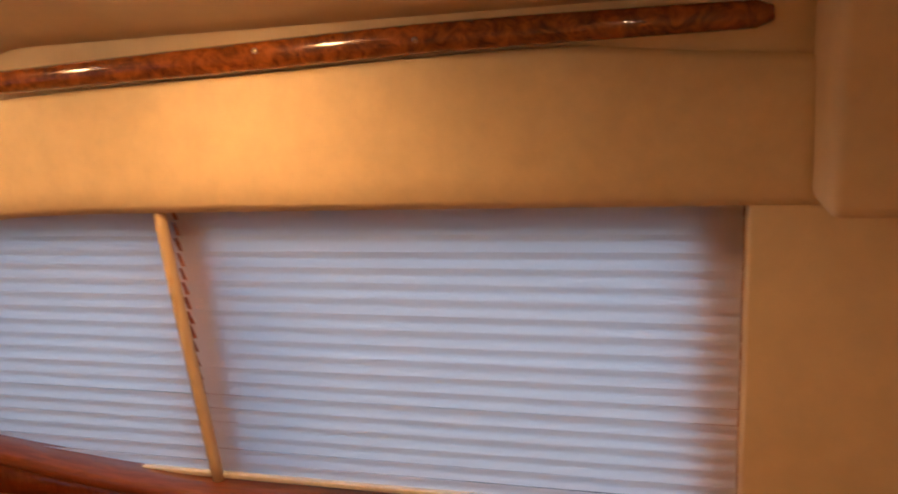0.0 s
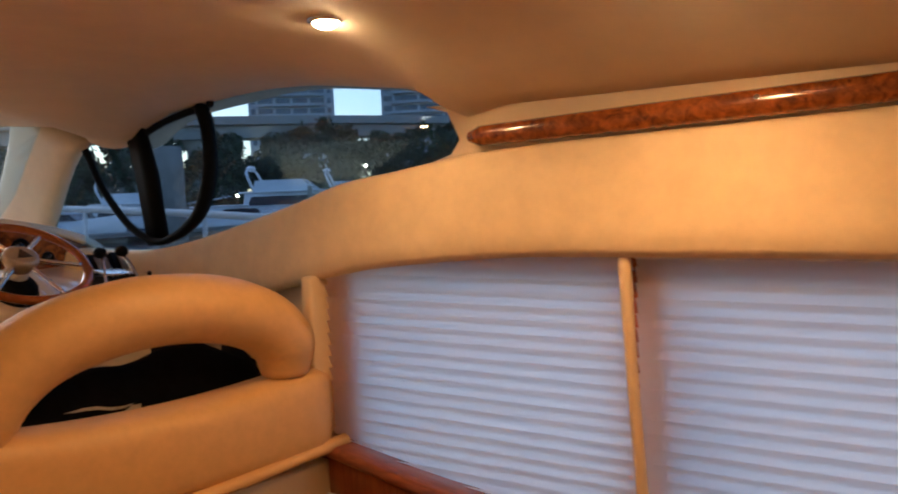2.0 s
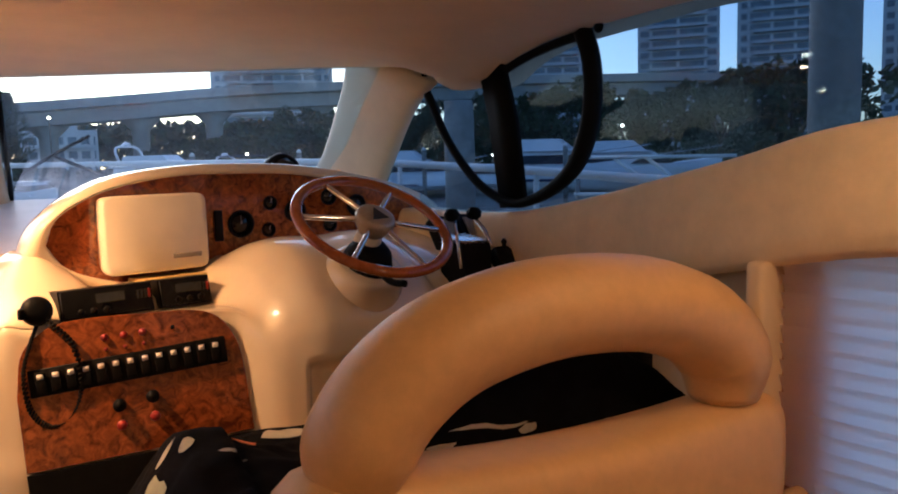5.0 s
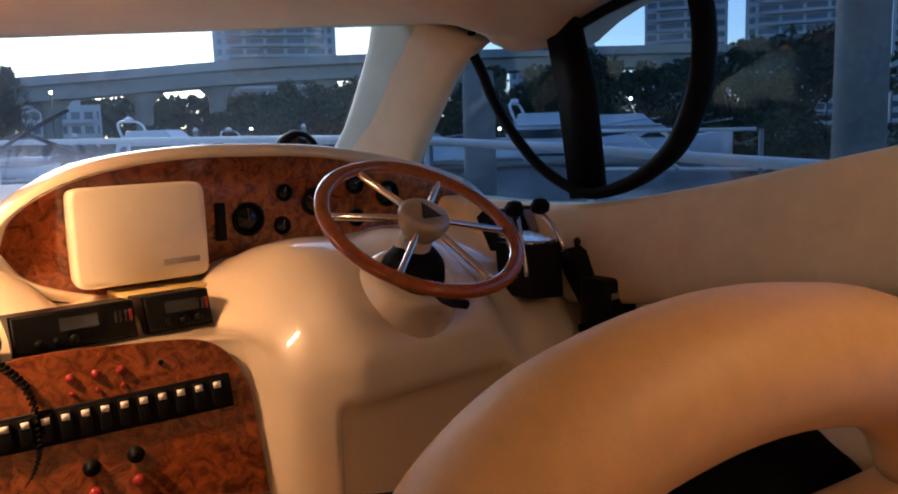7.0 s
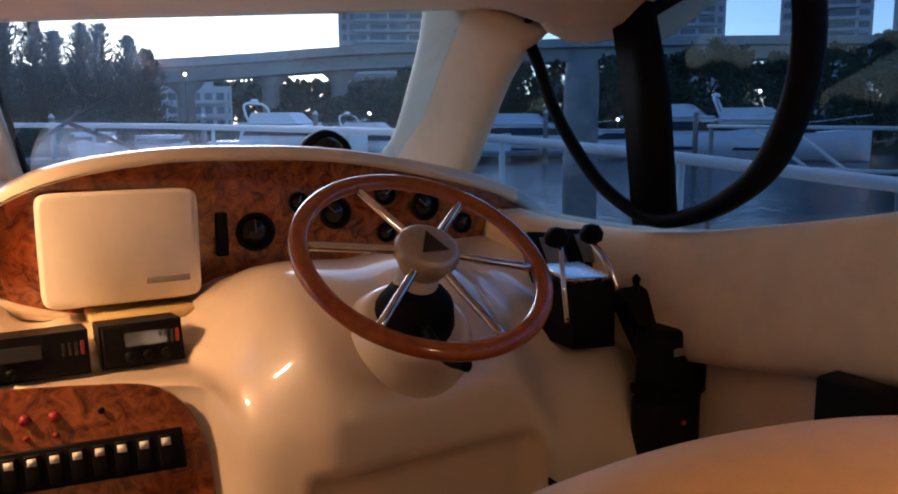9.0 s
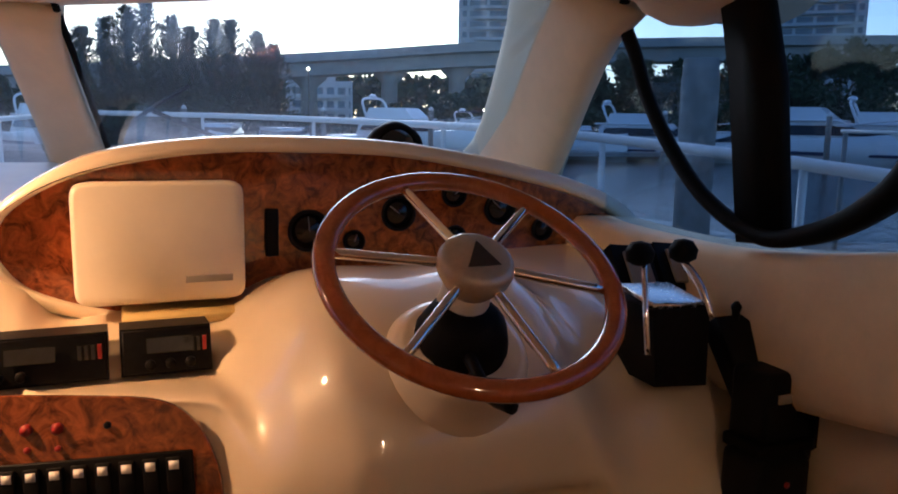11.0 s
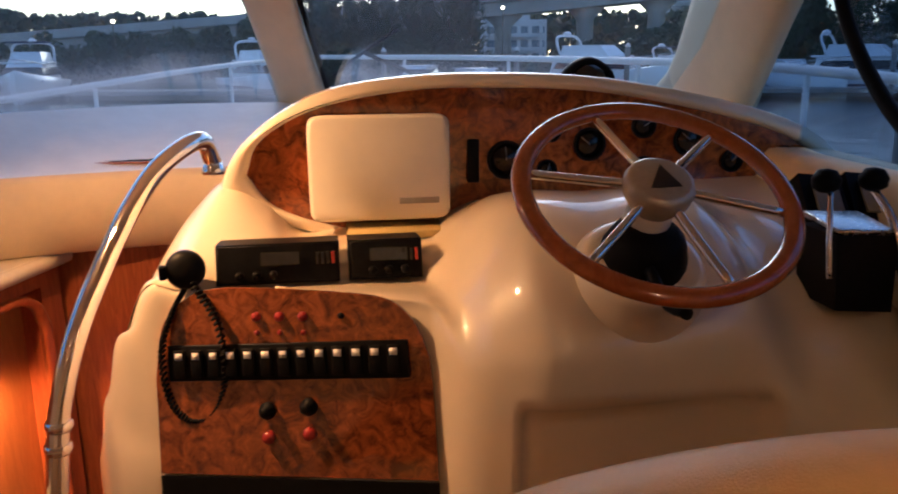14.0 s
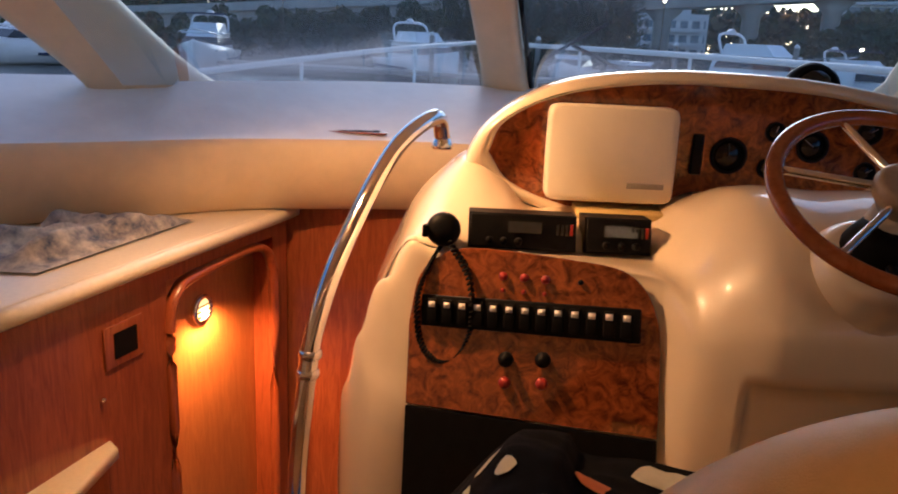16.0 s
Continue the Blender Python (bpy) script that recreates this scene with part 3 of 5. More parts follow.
HELM = [(-3.95, 1.15), (-3.74, 1.15), (-3.52, 1.205), (-3.36, 1.225), (-3.22, 1.195), (-3.10, 1.12), (-3.03, 1.03), (-3.01, 0.95), (-3.02, 0.75), (-3.03, 0.5), (-3.03, 0.2), (-3.03, -0.65)]
VALLEY = [(-3.95, 1.09), (-3.74, 1.09), (-3.56, 1.09), (-3.42, 1.085), (-3.30, 1.06), (-3.20, 1.03), (-3.13, 0.97), (-3.11, 0.90), (-3.10, 0.75), (-3.10, 0.5), (-3.10, 0.2), (-3.10, -0.65)]
RIGHT = [(-3.95, 1.19), (-3.74, 1.185), (-3.55, 1.17), (-3.36, 1.14), (-3.22, 1.09), (-3.12, 1.02), (-3.04, 0.93), (-2.99, 0.84), (-2.96, 0.7), (-2.95, 0.5), (-2.95, 0.2), (-2.95, -0.65)]
FAR = [(-3.95, 1.20), (-3.74, 1.19), (-3.5, 1.15), (-3.28, 1.06), (-3.12, 0.97), (-3.0, 0.86), (-2.91, 0.75), (-2.87, 0.66), (-2.84, 0.55), (-2.82, 0.4), (-2.82, 0.2), (-2.82, -0.65)]


def flank(dx, top):
    """The rounded port end: its back rises to top, where it meets the pod."""
    out = []
    for k, (x, z) in enumerate(left_profile(0.86)):
        rise = (1.0, 1.0, 0.4, 0.1, 0.0, 0, 0, 0, 0, 0, 0, 0)[k]
        zz = z + (top - z) * rise if top > z else min(z, top - 0.012 * k)
        out.append((x + dx, zz))
    return out


stations = [
    (0.605, flank(-0.34, 0.46)),
    (0.63, flank(-0.24, 0.58)),
    (0.675, flank(-0.14, 0.78)),
    (0.73, flank(-0.06, 0.93)),
    (0.80, flank(-0.015, 1.07)), (0.87, flank(0.0, 1.15)), (0.95, flank(0.0, 1.21)), (1.05, flank(0.0, 1.16)), (1.12, left_profile(1.12)), (1.2, left_profile(1.2)), (1.38, left_profile(1.38)),
    (1.44, VALLEY), (1.50, [((a + c) / 2, (b + d) / 2) for (a, b), (c, d) in zip(VALLEY, HELM)]), (1.58, HELM), (1.76, HELM), (1.95, HELM), (2.08, RIGHT), (2.2, RIGHT), (2.40, FAR), (2.52, FAR)]
rows = []
def step(e0, e1, v):
    f = min(1, max(0, (v - e0) / (e1 - e0)))
    return f * f * (3 - 2 * f)


def recess(p):
    """Sinks the knee panel into the moulding's front."""
    inside = step(1.515, 1.55, p.y) * (1 - step(1.99, 2.025, p.y)) * (1 - step(0.865, 0.905, p.z)) * step(0.20, 0.24, p.z)
    return p + Vector((-0.045 * inside, 0, 0))


for k in range(200):
    u = k / 199 * (len(stations) - 1)
    i = min(int(u), len(stations) - 2)
    f = u - i
    (ya, pa), (yb, pb) = stations[i], stations[i + 1]
    y = ya + (yb - ya) * f
    prof = [(curve_at([(q[0], q[1][m][0]) for q in stations], y), y, curve_at([(q[0], q[1][m][1]) for q in stations], y)) for m in range(12)]
    rows.append([recess(p) for p in spline(prof, 110)])
part("moulding", loft(rows), GELCOAT, console)

# dash pod with its burl oval
OUTER = [(0.93, 1.17), (0.955, 1.25), (1.00, 1.315), (1.09, 1.385), (1.21, 1.44), (1.39, 1.468), (1.6, 1.475), (1.9, 1.46), (2.25, 1.395), (2.46, 1.33), (2.57, 1.26), (2.62, 1.18), (2.55, 1.12), (2.3, 1.13), (2.0, 1.14), (1.76, 1.10), (1.52, 1.045), (1.34, 1.045), (1.18, 1.075), (1.04, 1.12)]
OVAL = [(1.0, 1.235), (1.04, 1.32), (1.18, 1.395), (1.4, 1.435), (1.62, 1.44), (1.9, 1.425), (2.25, 1.355), (2.45, 1.29), (2.555, 1.215), (2.53, 1.165), (2.3, 1.16), (2.0, 1.17), (1.74, 1.125), (1.52, 1.07), (1.34, 1.07), (1.19, 1.10), (1.06, 1.155)]


def ring(pts, n):
    q = spline([(0, y, z) for y, z in pts + pts[:1]], n + 1)[:-1]
    return [(v.y, v.z) for v in q]


def pod_x(z):
    return -3.755 + 0.12 * (z - 1.25)


outer, inner = ring(OUTER, 80), ring(OVAL, 80)
rows = []
for off, src, grow in ((-0.42, outer, -0.10), (-0.25, outer, -0.03), (-0.10, outer, 0.0), (0.02, outer, 0.0), (0.038, outer, -0.008), (0.04, inner, 0.012), (0.03, inner, 0.0), (0.0, inner, -0.004)):
    row = []
    for y, z in src:
        cy, cz = 1.76, 1.25
        d = Vector((y - cy, z - cz))
        k = 1 + grow / max(d.length, 0.1)
        row.append((pod_x(z) + off, cy + d.x * k, cz + d.y * k - (0.06 if off < -0.3 else 0.0)))
    rows.append(row)
part("dash_pod", loft(rows, close=True), GELCOAT, console)
fascia = part("dash_fascia", slab([(pod_x(z) + 0.008, y, z) for y, z in inner], Vector((0.006, 0, 0))), BURL, console, "glossy burl walnut instrument fascia", smooth=False)


def on_fascia(y, z, out=0.0):
    return Matrix.Translation((pod_x(z) + 0.014 + out, y, z)) @ Matrix.Rotation(radians(90), 4, "Y")


for y, z, r in ((1.655, 1.255, 0.048), (1.77, 1.325, 0.026), (1.765, 1.225, 0.026), (1.875, 1.29, 0.042), (2.02, 1.335, 0.032), (2.03, 1.225, 0.028), (2.15, 1.295, 0.042), (2.28, 1.235, 0.03), (2.43, 1.245, 0.026)):
    gauge = part("gauge", disc(on_fascia(y, z), [(r * 1.0, -0.004), (r * 1.06, 0.004), (r * 1.04, 0.010), (r * 0.90, 0.011), (r * 0.88, 0.006)], 22), BLACK, console)
    part("dial", disc(on_fascia(y, z, 0.006), [(r * 0.86, 0), (r * 0.86, 0.002)], 22), GAUGE, gauge)
    a = random.uniform(0.5, 2.5)
    part("needle", tube([(pod_x(z) + 0.024, y, z), (pod_x(z) + 0.024, y + 0.7 * r * math.cos(a), z + 0.7 * r * math.sin(a))], 0.0010, 6, 2), LABEL, gauge)
part("rocker", box((pod_x(1.26) + 0.012, 1.553, 1.20), (pod_x(1.26) + 0.028, 1.583, 1.31), 0.004), BLACK, console)

# switch panel in burl
PAN = [(0.825, 0.66), (0.825, 0.86), (0.845, 0.97), (0.90, 1.03), (0.98, 1.055), (1.17, 1.058), (1.29, 1.052), (1.345, 1.02), (1.375, 0.96), (1.385, 0.90), (1.39, 0.75), (1.39, 0.70)]
edge = [PAN[0]] + [(v.y, v.z) for v in spline([(0, y, z) for y, z in PAN[1:-1]], 40)] + [PAN[-1]]
NRM = Vector((0.923, -0.339, 0.183)).normalized()


def on_panel(y, z, out=0.0):
    return Vector((burl_x(y, z), y, z)) + NRM * out


part("switch_fascia", slab([on_panel(y, z, 0.0) for y, z in edge], NRM * 0.010, 0.002), BURL, console, "glossy burl walnut switch panel", smooth=False)
# no hollow here: a flat black sheet gives the dark of the foot recess
part("recess_shade_sheet", slab([on_panel(y, z, 0.004) for y, z in ((0.825, 0.655), (1.39, 0.695), (1.39, 0.02), (0.825, 0.02))], NRM * 0.006), RUBBER, console, "flat black sheet standing in for the lower recess's shade", smooth=False)
along = Vector((0.339, 0.923, 0)).normalized()


def panel_frame(y, z, out, rise=0.0):
    lie = (along + Vector((0, 0, rise))).normalized()
    m = Matrix((lie, NRM.cross(lie), NRM)).transposed().to_4x4()
    m.translation = on_panel(y, z, out)
    return m


def panel_box(y, z, w, h, d, out, bevel=0.002, rise=0.0):
    bm = box((-w / 2, -h / 2, 0), (w / 2, h / 2, d), bevel)
    bmesh.ops.transform(bm, matrix=panel_frame(y, z, out, rise), verts=bm.verts)
    return bm


bank = part("switch_bank", panel_box(1.10, 0.915, 0.52, 0.075, 0.010, 0.009, 0.003, 0.09), BLACK, console, "black rocker switch bank")
for k in range(13):
    y = 0.885 + 0.036 * k
    z = 0.895 + 0.040 * (k / 12)
    sw = part("rocker", panel_box(y, z, 0.027, 0.058, 0.008, 0.018, 0.003, 0.09), RUBBER, bank)
    part("legend", panel_box(y, z + 0.016, 0.016, 0.014, 0.001, 0.0262, 0.0, 0.09), SHELF, sw)
for k in range(3):
    part("warning_lamp", disc(panel_frame(1.045 + 0.047 * k, 1.0 + 0.003 * k, 0.010), [(0.010, 0), (0.010, 0.005), (0.006, 0.010), (0.001, 0.012)], 14), RED, console)
    part("push_button", disc(panel_frame(1.045 + 0.047 * k, 0.968 + 0.003 * k, 0.010), [(0.005, 0), (0.005, 0.005), (0.003, 0.007)], 12), RED, console)
part("push_button", disc(panel_frame(1.215, 1.012, 0.010), [(0.006, 0), (0.006, 0.005), (0.003, 0.007)], 12), BLACK, console)
for k in range(2):
    part("ignition_switch", disc(panel_frame(1.06 + 0.083 * k, 0.812 + 0.014 * k, 0.010), [(0.018, 0), (0.018, 0.008), (0.010, 0.010), (0.010, 0.026), (0.002, 0.028)], 16), BLACK, console)
    part("start_button", disc(panel_frame(1.06 + 0.083 * k, 0.758 + 0.014 * k, 0.010), [(0.014, 0), (0.014, 0.006), (0.011, 0.014), (0.002, 0.016)], 16), RED, console)

# switch beside the recessed knee panel
part("toe_switch", slab([(-2.985, 2.02, 0.80), (-2.985, 2.075, 0.76), (-2.985, 2.075, 0.69), (-2.985, 2.025, 0.70)], Vector((0.03, 0, 0)), 0.003), BLACK, console)

# chart plotter under its cream cover
plot = thing("chart_plotter", (-3.70, 1.33, 1.10), "chart plotter under a cream plastic cover", "chart plotter")
rows = []
for x, s in ((-3.735, 0.98), (-3.700, 1.0), (-3.672, 1.0), (-3.660, 0.985), (-3.655, 0.94)):
    row = []
    for k in range(40):
        a = 2 * math.pi * k / 40
        c, d = math.cos(a), math.sin(a)
        row.append((x + 0.02 * d * -0.2, 1.325 + 0.172 * s * math.copysign(abs(c) ** 0.16, c), 1.252 + 0.128 * s * math.copysign(abs(d) ** 0.16, d)))
    rows.append(row)
part("sun_cover", loft(rows, close=True, cap=True), WHITEPL, plot)
part("name_plate", box((-3.656, 1.370, 1.165), (-3.6525, 1.468, 1.180), 0.0008), LABEL, plot, "illegible small grey maker's bar")
part("bracket", box((-3.73, 1.24, 1.088), (-3.60, 1.50, 1.108), 0.005), YELLOW, plot, "yellowish metal tilt bracket")

# two radios
def radio(y0, y1, label):
    r = thing("marine_radio", (-3.44, (y0 + y1) / 2, 1.05), label, "radio", "dash radios")
    part("case", slab([(-3.415, y0, 1.045), (-3.415, y1, 1.045), (-3.44, y1, 1.128), (-3.44, y0, 1.128)], Vector((-0.10, 0, -0.01)), 0.0), BLACK, r, smooth=False)
    part("faceplate", slab([(-3.414, y0 + 0.004, 1.049), (-3.414, y1 - 0.004, 1.049), (-3.437, y1 - 0.004, 1.125), (-3.437, y0 + 0.004, 1.125)], Vector((0.010, 0, 0.003)), 0.003), BLACK, r)
    fx = lambda z: -3.4035 - 0.30 * (z - 1.049)
    m = (y0 + y1) / 2
    part("display", slab([(fx(1.085) + 0.004, m - 0.035, 1.088), (fx(1.085) + 0.004, m + 0.045, 1.088), (fx(1.115) + 0.004, m + 0.045, 1.114), (fx(1.115) + 0.004, m - 0.035, 1.114)], Vector((0.002, 0, 0.0))), LCD, r, smooth=False)
    for k in range(3):
        part("knob", disc(Matrix.Translation((fx(1.07) + 0.002, y0 + 0.05 + 0.035 * k, 1.068)) @ Matrix.Rotation(radians(90), 4, "Y"), [(0.009, 0), (0.009, 0.010), (0.006, 0.014)], 14), RUBBER if k < 2 else BLACK, r)
    for k in range(4):
        part("key", box((fx(1.1) + 0.001, y1 - 0.05 + 0.011 * k, 1.085), (fx(1.1) + 0.006, y1 - 0.043 + 0.011 * k, 1.112), 0.001), RED if k == 3 else LCD, r)
    return r


radio(0.955, 1.215, "black marine radio set into the dash")
radio(1.235, 1.395, "smaller black radio display set into the dash")

# radio handset with its coiled lead
hand = thing("radio_microphone", (-3.43, 0.89, 1.07), "black radio microphone on a coiled black lead", "microphone")
part("shell", disc(Matrix.Translation((-3.42, 0.895, 1.085)) @ Matrix.Rotation(radians(75), 4, "Y"), [(0.022, -0.015), (0.038, -0.008), (0.042, 0.006), (0.036, 0.020), (0.015, 0.026)], 20), BLACK, hand)
part("push_to_talk", box((-3.41, 0.845, 1.07), (-3.39, 0.86, 1.10), 0.004), RUBBER, hand)
lead = [(-3.40, 0.915, 1.06), (-3.35, 0.965, 0.99), (-3.335, 0.975, 0.88), (-3.345, 0.95, 0.80), (-3.355, 0.90, 0.775), (-3.375, 0.855, 0.82), (-3.385, 0.845, 0.92), (-3.40, 0.87, 1.0), (-3.43, 0.90, 1.05)]
core = spline(lead, 400)
coil = []
for i, q in enumerate(core):
    a = i * 1.1
    coil.append(q + NRM * 0.012 + 0.007 * (math.cos(a) * NRM + math.sin(a) * Vector((0, 0.7, 0.7))))
part("coiled_lead", tube(coil, 0.0034, 5, 400), RUBBER, hand)

# compass on the brow
comp = thing("compass", (-3.95, 1.93, 1.42), "black domed steering compass on the dash brow", "compass")
part("base_ring", disc(Matrix.Translation((-3.93, 1.93, 1.385)), [(0.075, 0), (0.08, 0.02), (0.07, 0.045), (0.06, 0.05)]), BLACK, comp)
part("dome", disc(Matrix.Translation((-3.93, 1.93, 1.43)), [(0.06, 0), (0.058, 0.02), (0.05, 0.042), (0.034, 0.058), (0.012, 0.066), (0.001, 0.067)]), GAUGE, comp)
part("hood", tube([(-3.93, 1.855, 1.41), (-3.93, 1.872, 1.47), (-3.93, 1.93, 1.50), (-3.93, 1.988, 1.47), (-3.93, 2.005, 1.41)], 0.012, 8, flat=2.2, up=(1, 0, 0)), BLACK, comp)

# wheel
HUB = Vector((-3.03, 1.76, 1.29))
wm = Matrix.Translation(HUB) @ Matrix.Rotation(radians(33), 4, "Y")
wheel = thing("steering_wheel", HUB, "mahogany-rimmed steering wheel with six chrome spokes", "steering wheel")
rows = []
for k in range(72):
    a = 2 * math.pi * k / 72
    row = []
    for q in range(12):
        b = 2 * math.pi * q / 12
        r = 0.237 + 0.0185 * math.cos(b)
        row.append(wm @ Vector((r * math.cos(a), r * math.sin(a), -0.012 + 0.015 * math.sin(b))))
    rows.append(row)
rows.append(rows[0])
part("rim", loft(rows, close=True), RIMWOOD, wheel)
part("hub", disc(wm, [(0.035, -0.05), (0.048, -0.03), (0.060, -0.012), (0.063, 0.008), (0.058, 0.020), (0.050, 0.024), (0.001, 0.026)], 32), HUBMETAL, wheel)
part("emblem", slab([wm @ Vector(q) for q in ((0.026, -0.028, 0.0262), (0.026, 0.028, 0.0262), (-0.032, 0.006, 0.0262))], wm.to_3x3() @ Vector((0, 0, 0.0015))), EMBLEM, wheel, "plain dark triangular emblem", smooth=False)
for k in range(6):
    a = radians(74 + 60 * k)
    u = Vector((math.cos(a), math.sin(a), 0))
    part("spoke", tube([wm @ (u * 0.05), wm @ (u * 0.13 + Vector((0, 0, -0.006))), wm @ (u * 0.224 + Vector((0, 0, -0.012)))], 0.0085, 10, 10), CHROME, wheel)
part("column", disc(wm, [(0.045, -0.10), (0.042, -0.07), (0.04, -0.035)], 20), WHITEPL, wheel)
rows = []
for rad, deep in ((0.07, 0.0), (0.095, 0.0), (0.108, 0.004), (0.118, 0.02), (0.135, 0.07), (0.16, 0.16), (0.17, 0.24)):
    rows.append([wm @ Vector((0.045 + rad * math.cos(a), rad * math.sin(a), -0.135)) + Vector((-0.75, 0, -0.66)) * deep for a in (2 * math.pi * k / 32 for k in range(32))])
part("column_shroud", loft(rows, close=True), GELCOAT, wheel, "cream gelcoat column shroud")
part("boot", disc(wm @ Matrix.Translation((0.03, 0.0, -0.13)), [(0.085, -0.08), (0.08, 0.0), (0.066, 0.04), (0.045, 0.06)], 20), RUBBER, wheel, "black rubber column boot")
part("tilt_lever", tube([wm @ Vector((0.10, -0.02, -0.10)), wm @ Vector((0.18, -0.02, -0.09)), wm @ Vector((0.23, -0.01, -0.06))], 0.011, 8), BLACK, wheel)

# engine controls
ctl = thing("throttle_control", (-3.1, 2.22, 1.02), "black twin-lever throttle box with chrome levers", "engine control")
part("box", slab([(-3.06, 2.145, 1.035), (-3.06, 2.265, 1.025), (-3.07, 2.27, 1.175), (-3.07, 2.14, 1.18)], Vector((-0.13, 0, 0.0)), 0.0), BLACK, ctl, smooth=False)
part("top_plate", slab([(-3.075, 2.145, 1.178), (-3.075, 2.265, 1.173), (-3.19, 2.265, 1.19), (-3.19, 2.145, 1.195)], Vector((0, 0, 0.012)), 0.003), STEEL, ctl)
part("lever", tube([(-3.06, 2.125, 1.10), (-3.08, 2.13, 1.18), (-3.12, 2.15, 1.27)], 0.006, 8), CHROME, ctl)
part("lever", tube([(-3.05, 2.26, 1.16), (-3.08, 2.25, 1.22), (-3.13, 2.235, 1.27)], 0.008, 8), CHROME, ctl)
for y in (2.14, 2.24):
    part("grip", disc(Matrix.Translation((-3.12, y, 1.275)), [(0.012, -0.02), (0.025, -0.012), (0.028, 0.006), (0.018, 0.022), (0.002, 0.026)], 14), RUBBER, ctl)
disp = thing("engine_display", (-3.28, 2.25, 1.2), "pair of small black engine displays with pale screens", "display")
for y in (2.245, 2.355):
    c = part("housing", slab([(-3.24, y - 0.05, 1.17), (-3.24, y + 0.05, 1.16), (-3.30, y + 0.05, 1.255), (-3.30, y - 0.05, 1.265)], Vector((-0.04, 0, -0.03)), 0.0), BLACK, disp, smooth=False)
    part("screen", slab([(-3.243, y - 0.028, 1.185), (-3.243, y + 0.03, 1.18), (-3.285, y + 0.03, 1.242), (-3.285, y - 0.028, 1.248)], Vector((0.005, 0, 0.004))), LABEL, c, smooth=False)
stack = thing("control_stack", (-3.02, 2.4, 0.8), "black trim-tab and thruster control stack with cables", "engine control")
part("upper_plate", slab([(-3.10, 2.28, 1.13), (-3.10, 2.34, 1.13), (-2.98, 2.50, 0.99), (-2.98, 2.42, 0.95), (-3.04, 2.31, 1.0)], Vector((0.04, 0, 0.03)), 0.005), BLACK, stack)
part("middle_box", box((-3.02, 2.285, 0.90), (-2.93, 2.415, 1.08), 0.012), BLACK, stack)
part("side_wing", slab([(-2.95, 2.40, 1.06), (-2.95, 2.50, 0.95), (-2.95, 2.40, 0.93)], Vector((0.03, 0, 0)), 0.003), BLACK, stack)
part("lower_box", box((-3.00, 2.25, 0.785), (-2.90, 2.385, 0.94), 0.022, 3), BLACK, stack)
part("waist_clip", box((-3.01, 2.265, 0.93), (-2.915, 2.40, 0.955), 0.006), RUBBER, stack)
part("maker_plate", box((-2.930, 2.315, 1.025), (-2.926, 2.37, 1.042)), LABEL, stack)
part("indicator", disc(Matrix.Translation((-2.915, 2.32, 0.885)) @ Matrix.Rotation(radians(90), 4, "Y"), [(0.006, 0), (0.006, 0.018)], 8), RED, stack)
for k in range(2):
    part("toggle", disc(Matrix.Translation((-3.06, 2.325 + 0.045 * k, 1.145 - 0.03 * k)), [(0.008, 0), (0.008, 0.02), (0.011, 0.03), (0.004, 0.04)], 10), BLACK, stack)
    part("cable", tube([(-2.95, 2.33 + 0.03 * k, 0.785), (-2.945, 2.33 + 0.03 * k, 0.5), (-2.96, 2.34 + 0.03 * k, 0.3)], 0.004, 6), RUBBER, stack)
pocket = thing("side_pocket", (-2.48, 2.28, 1.0), "black recessed pocket in the side liner", "storage pocket")
part("pocket_face", box((-2.545, 2.24, 0.62), (-2.41, 2.30, 1.105), 0.006), RUBBER, pocket)

# ---------------------------------------------------------------- helm seat
seat = thing("helm_chair", (-2.45, 1.6, 0), "tan leather helm seat with a rolled arch backrest", "seat")
SA, SB = Vector((-2.27, 1.03, 0)), Vector((-2.03, 2.22, 0))
su = (SB - SA).normalized()
sn = Vector((su.y, -su.x, 0))


def on_seat(s, z, out=0.0):
    """s runs 0..1 from port to starboard across the backrest."""
    p = SA.lerp(SB, s) + sn * out
    return Vector((p.x, p.y, z))


arch = [(0.11, 0.86), (0.12, 0.96), (0.18, 1.055), (0.29, 1.13), (0.47, 1.17), (0.66, 1.155), (0.80, 1.10), (0.88, 1.01), (0.89, 0.90)]
part("arch_roll", tube([on_seat(s, z - 0.012) for s, z in arch], lambda f: 0.107 * (0.72 + 0.28 * min(1, 9 * min(f, 1 - f))), 18, 60, flat=1.15, up=tuple(sn)), LEATHER, seat)
rows = []
for i in range(30):
    f = i / 29
    s = -0.01 + 1.02 * f
    top = 0.93 - 0.045 * math.sin(math.pi * f) - 0.03 * f
    e = min(1, min(f, 1 - f) * 14) ** 0.5
    bot = 0.60
    c, h = 0.5 * (top + bot), 0.5 * (top - bot)
    rows.append([on_seat(s, c + h * (0.75 + 0.25 * e) * math.copysign(abs(math.sin(a)) ** 0.45, math.sin(a)), 0.115 * (0.55 + 0.45 * e) * math.copysign(abs(math.cos(a)) ** 0.6, math.cos(a))) for a in (2 * math.pi * k / 28 for k in range(28))])
part("back_cushion", loft(rows, close=True, cap=True), LEATHER, seat)
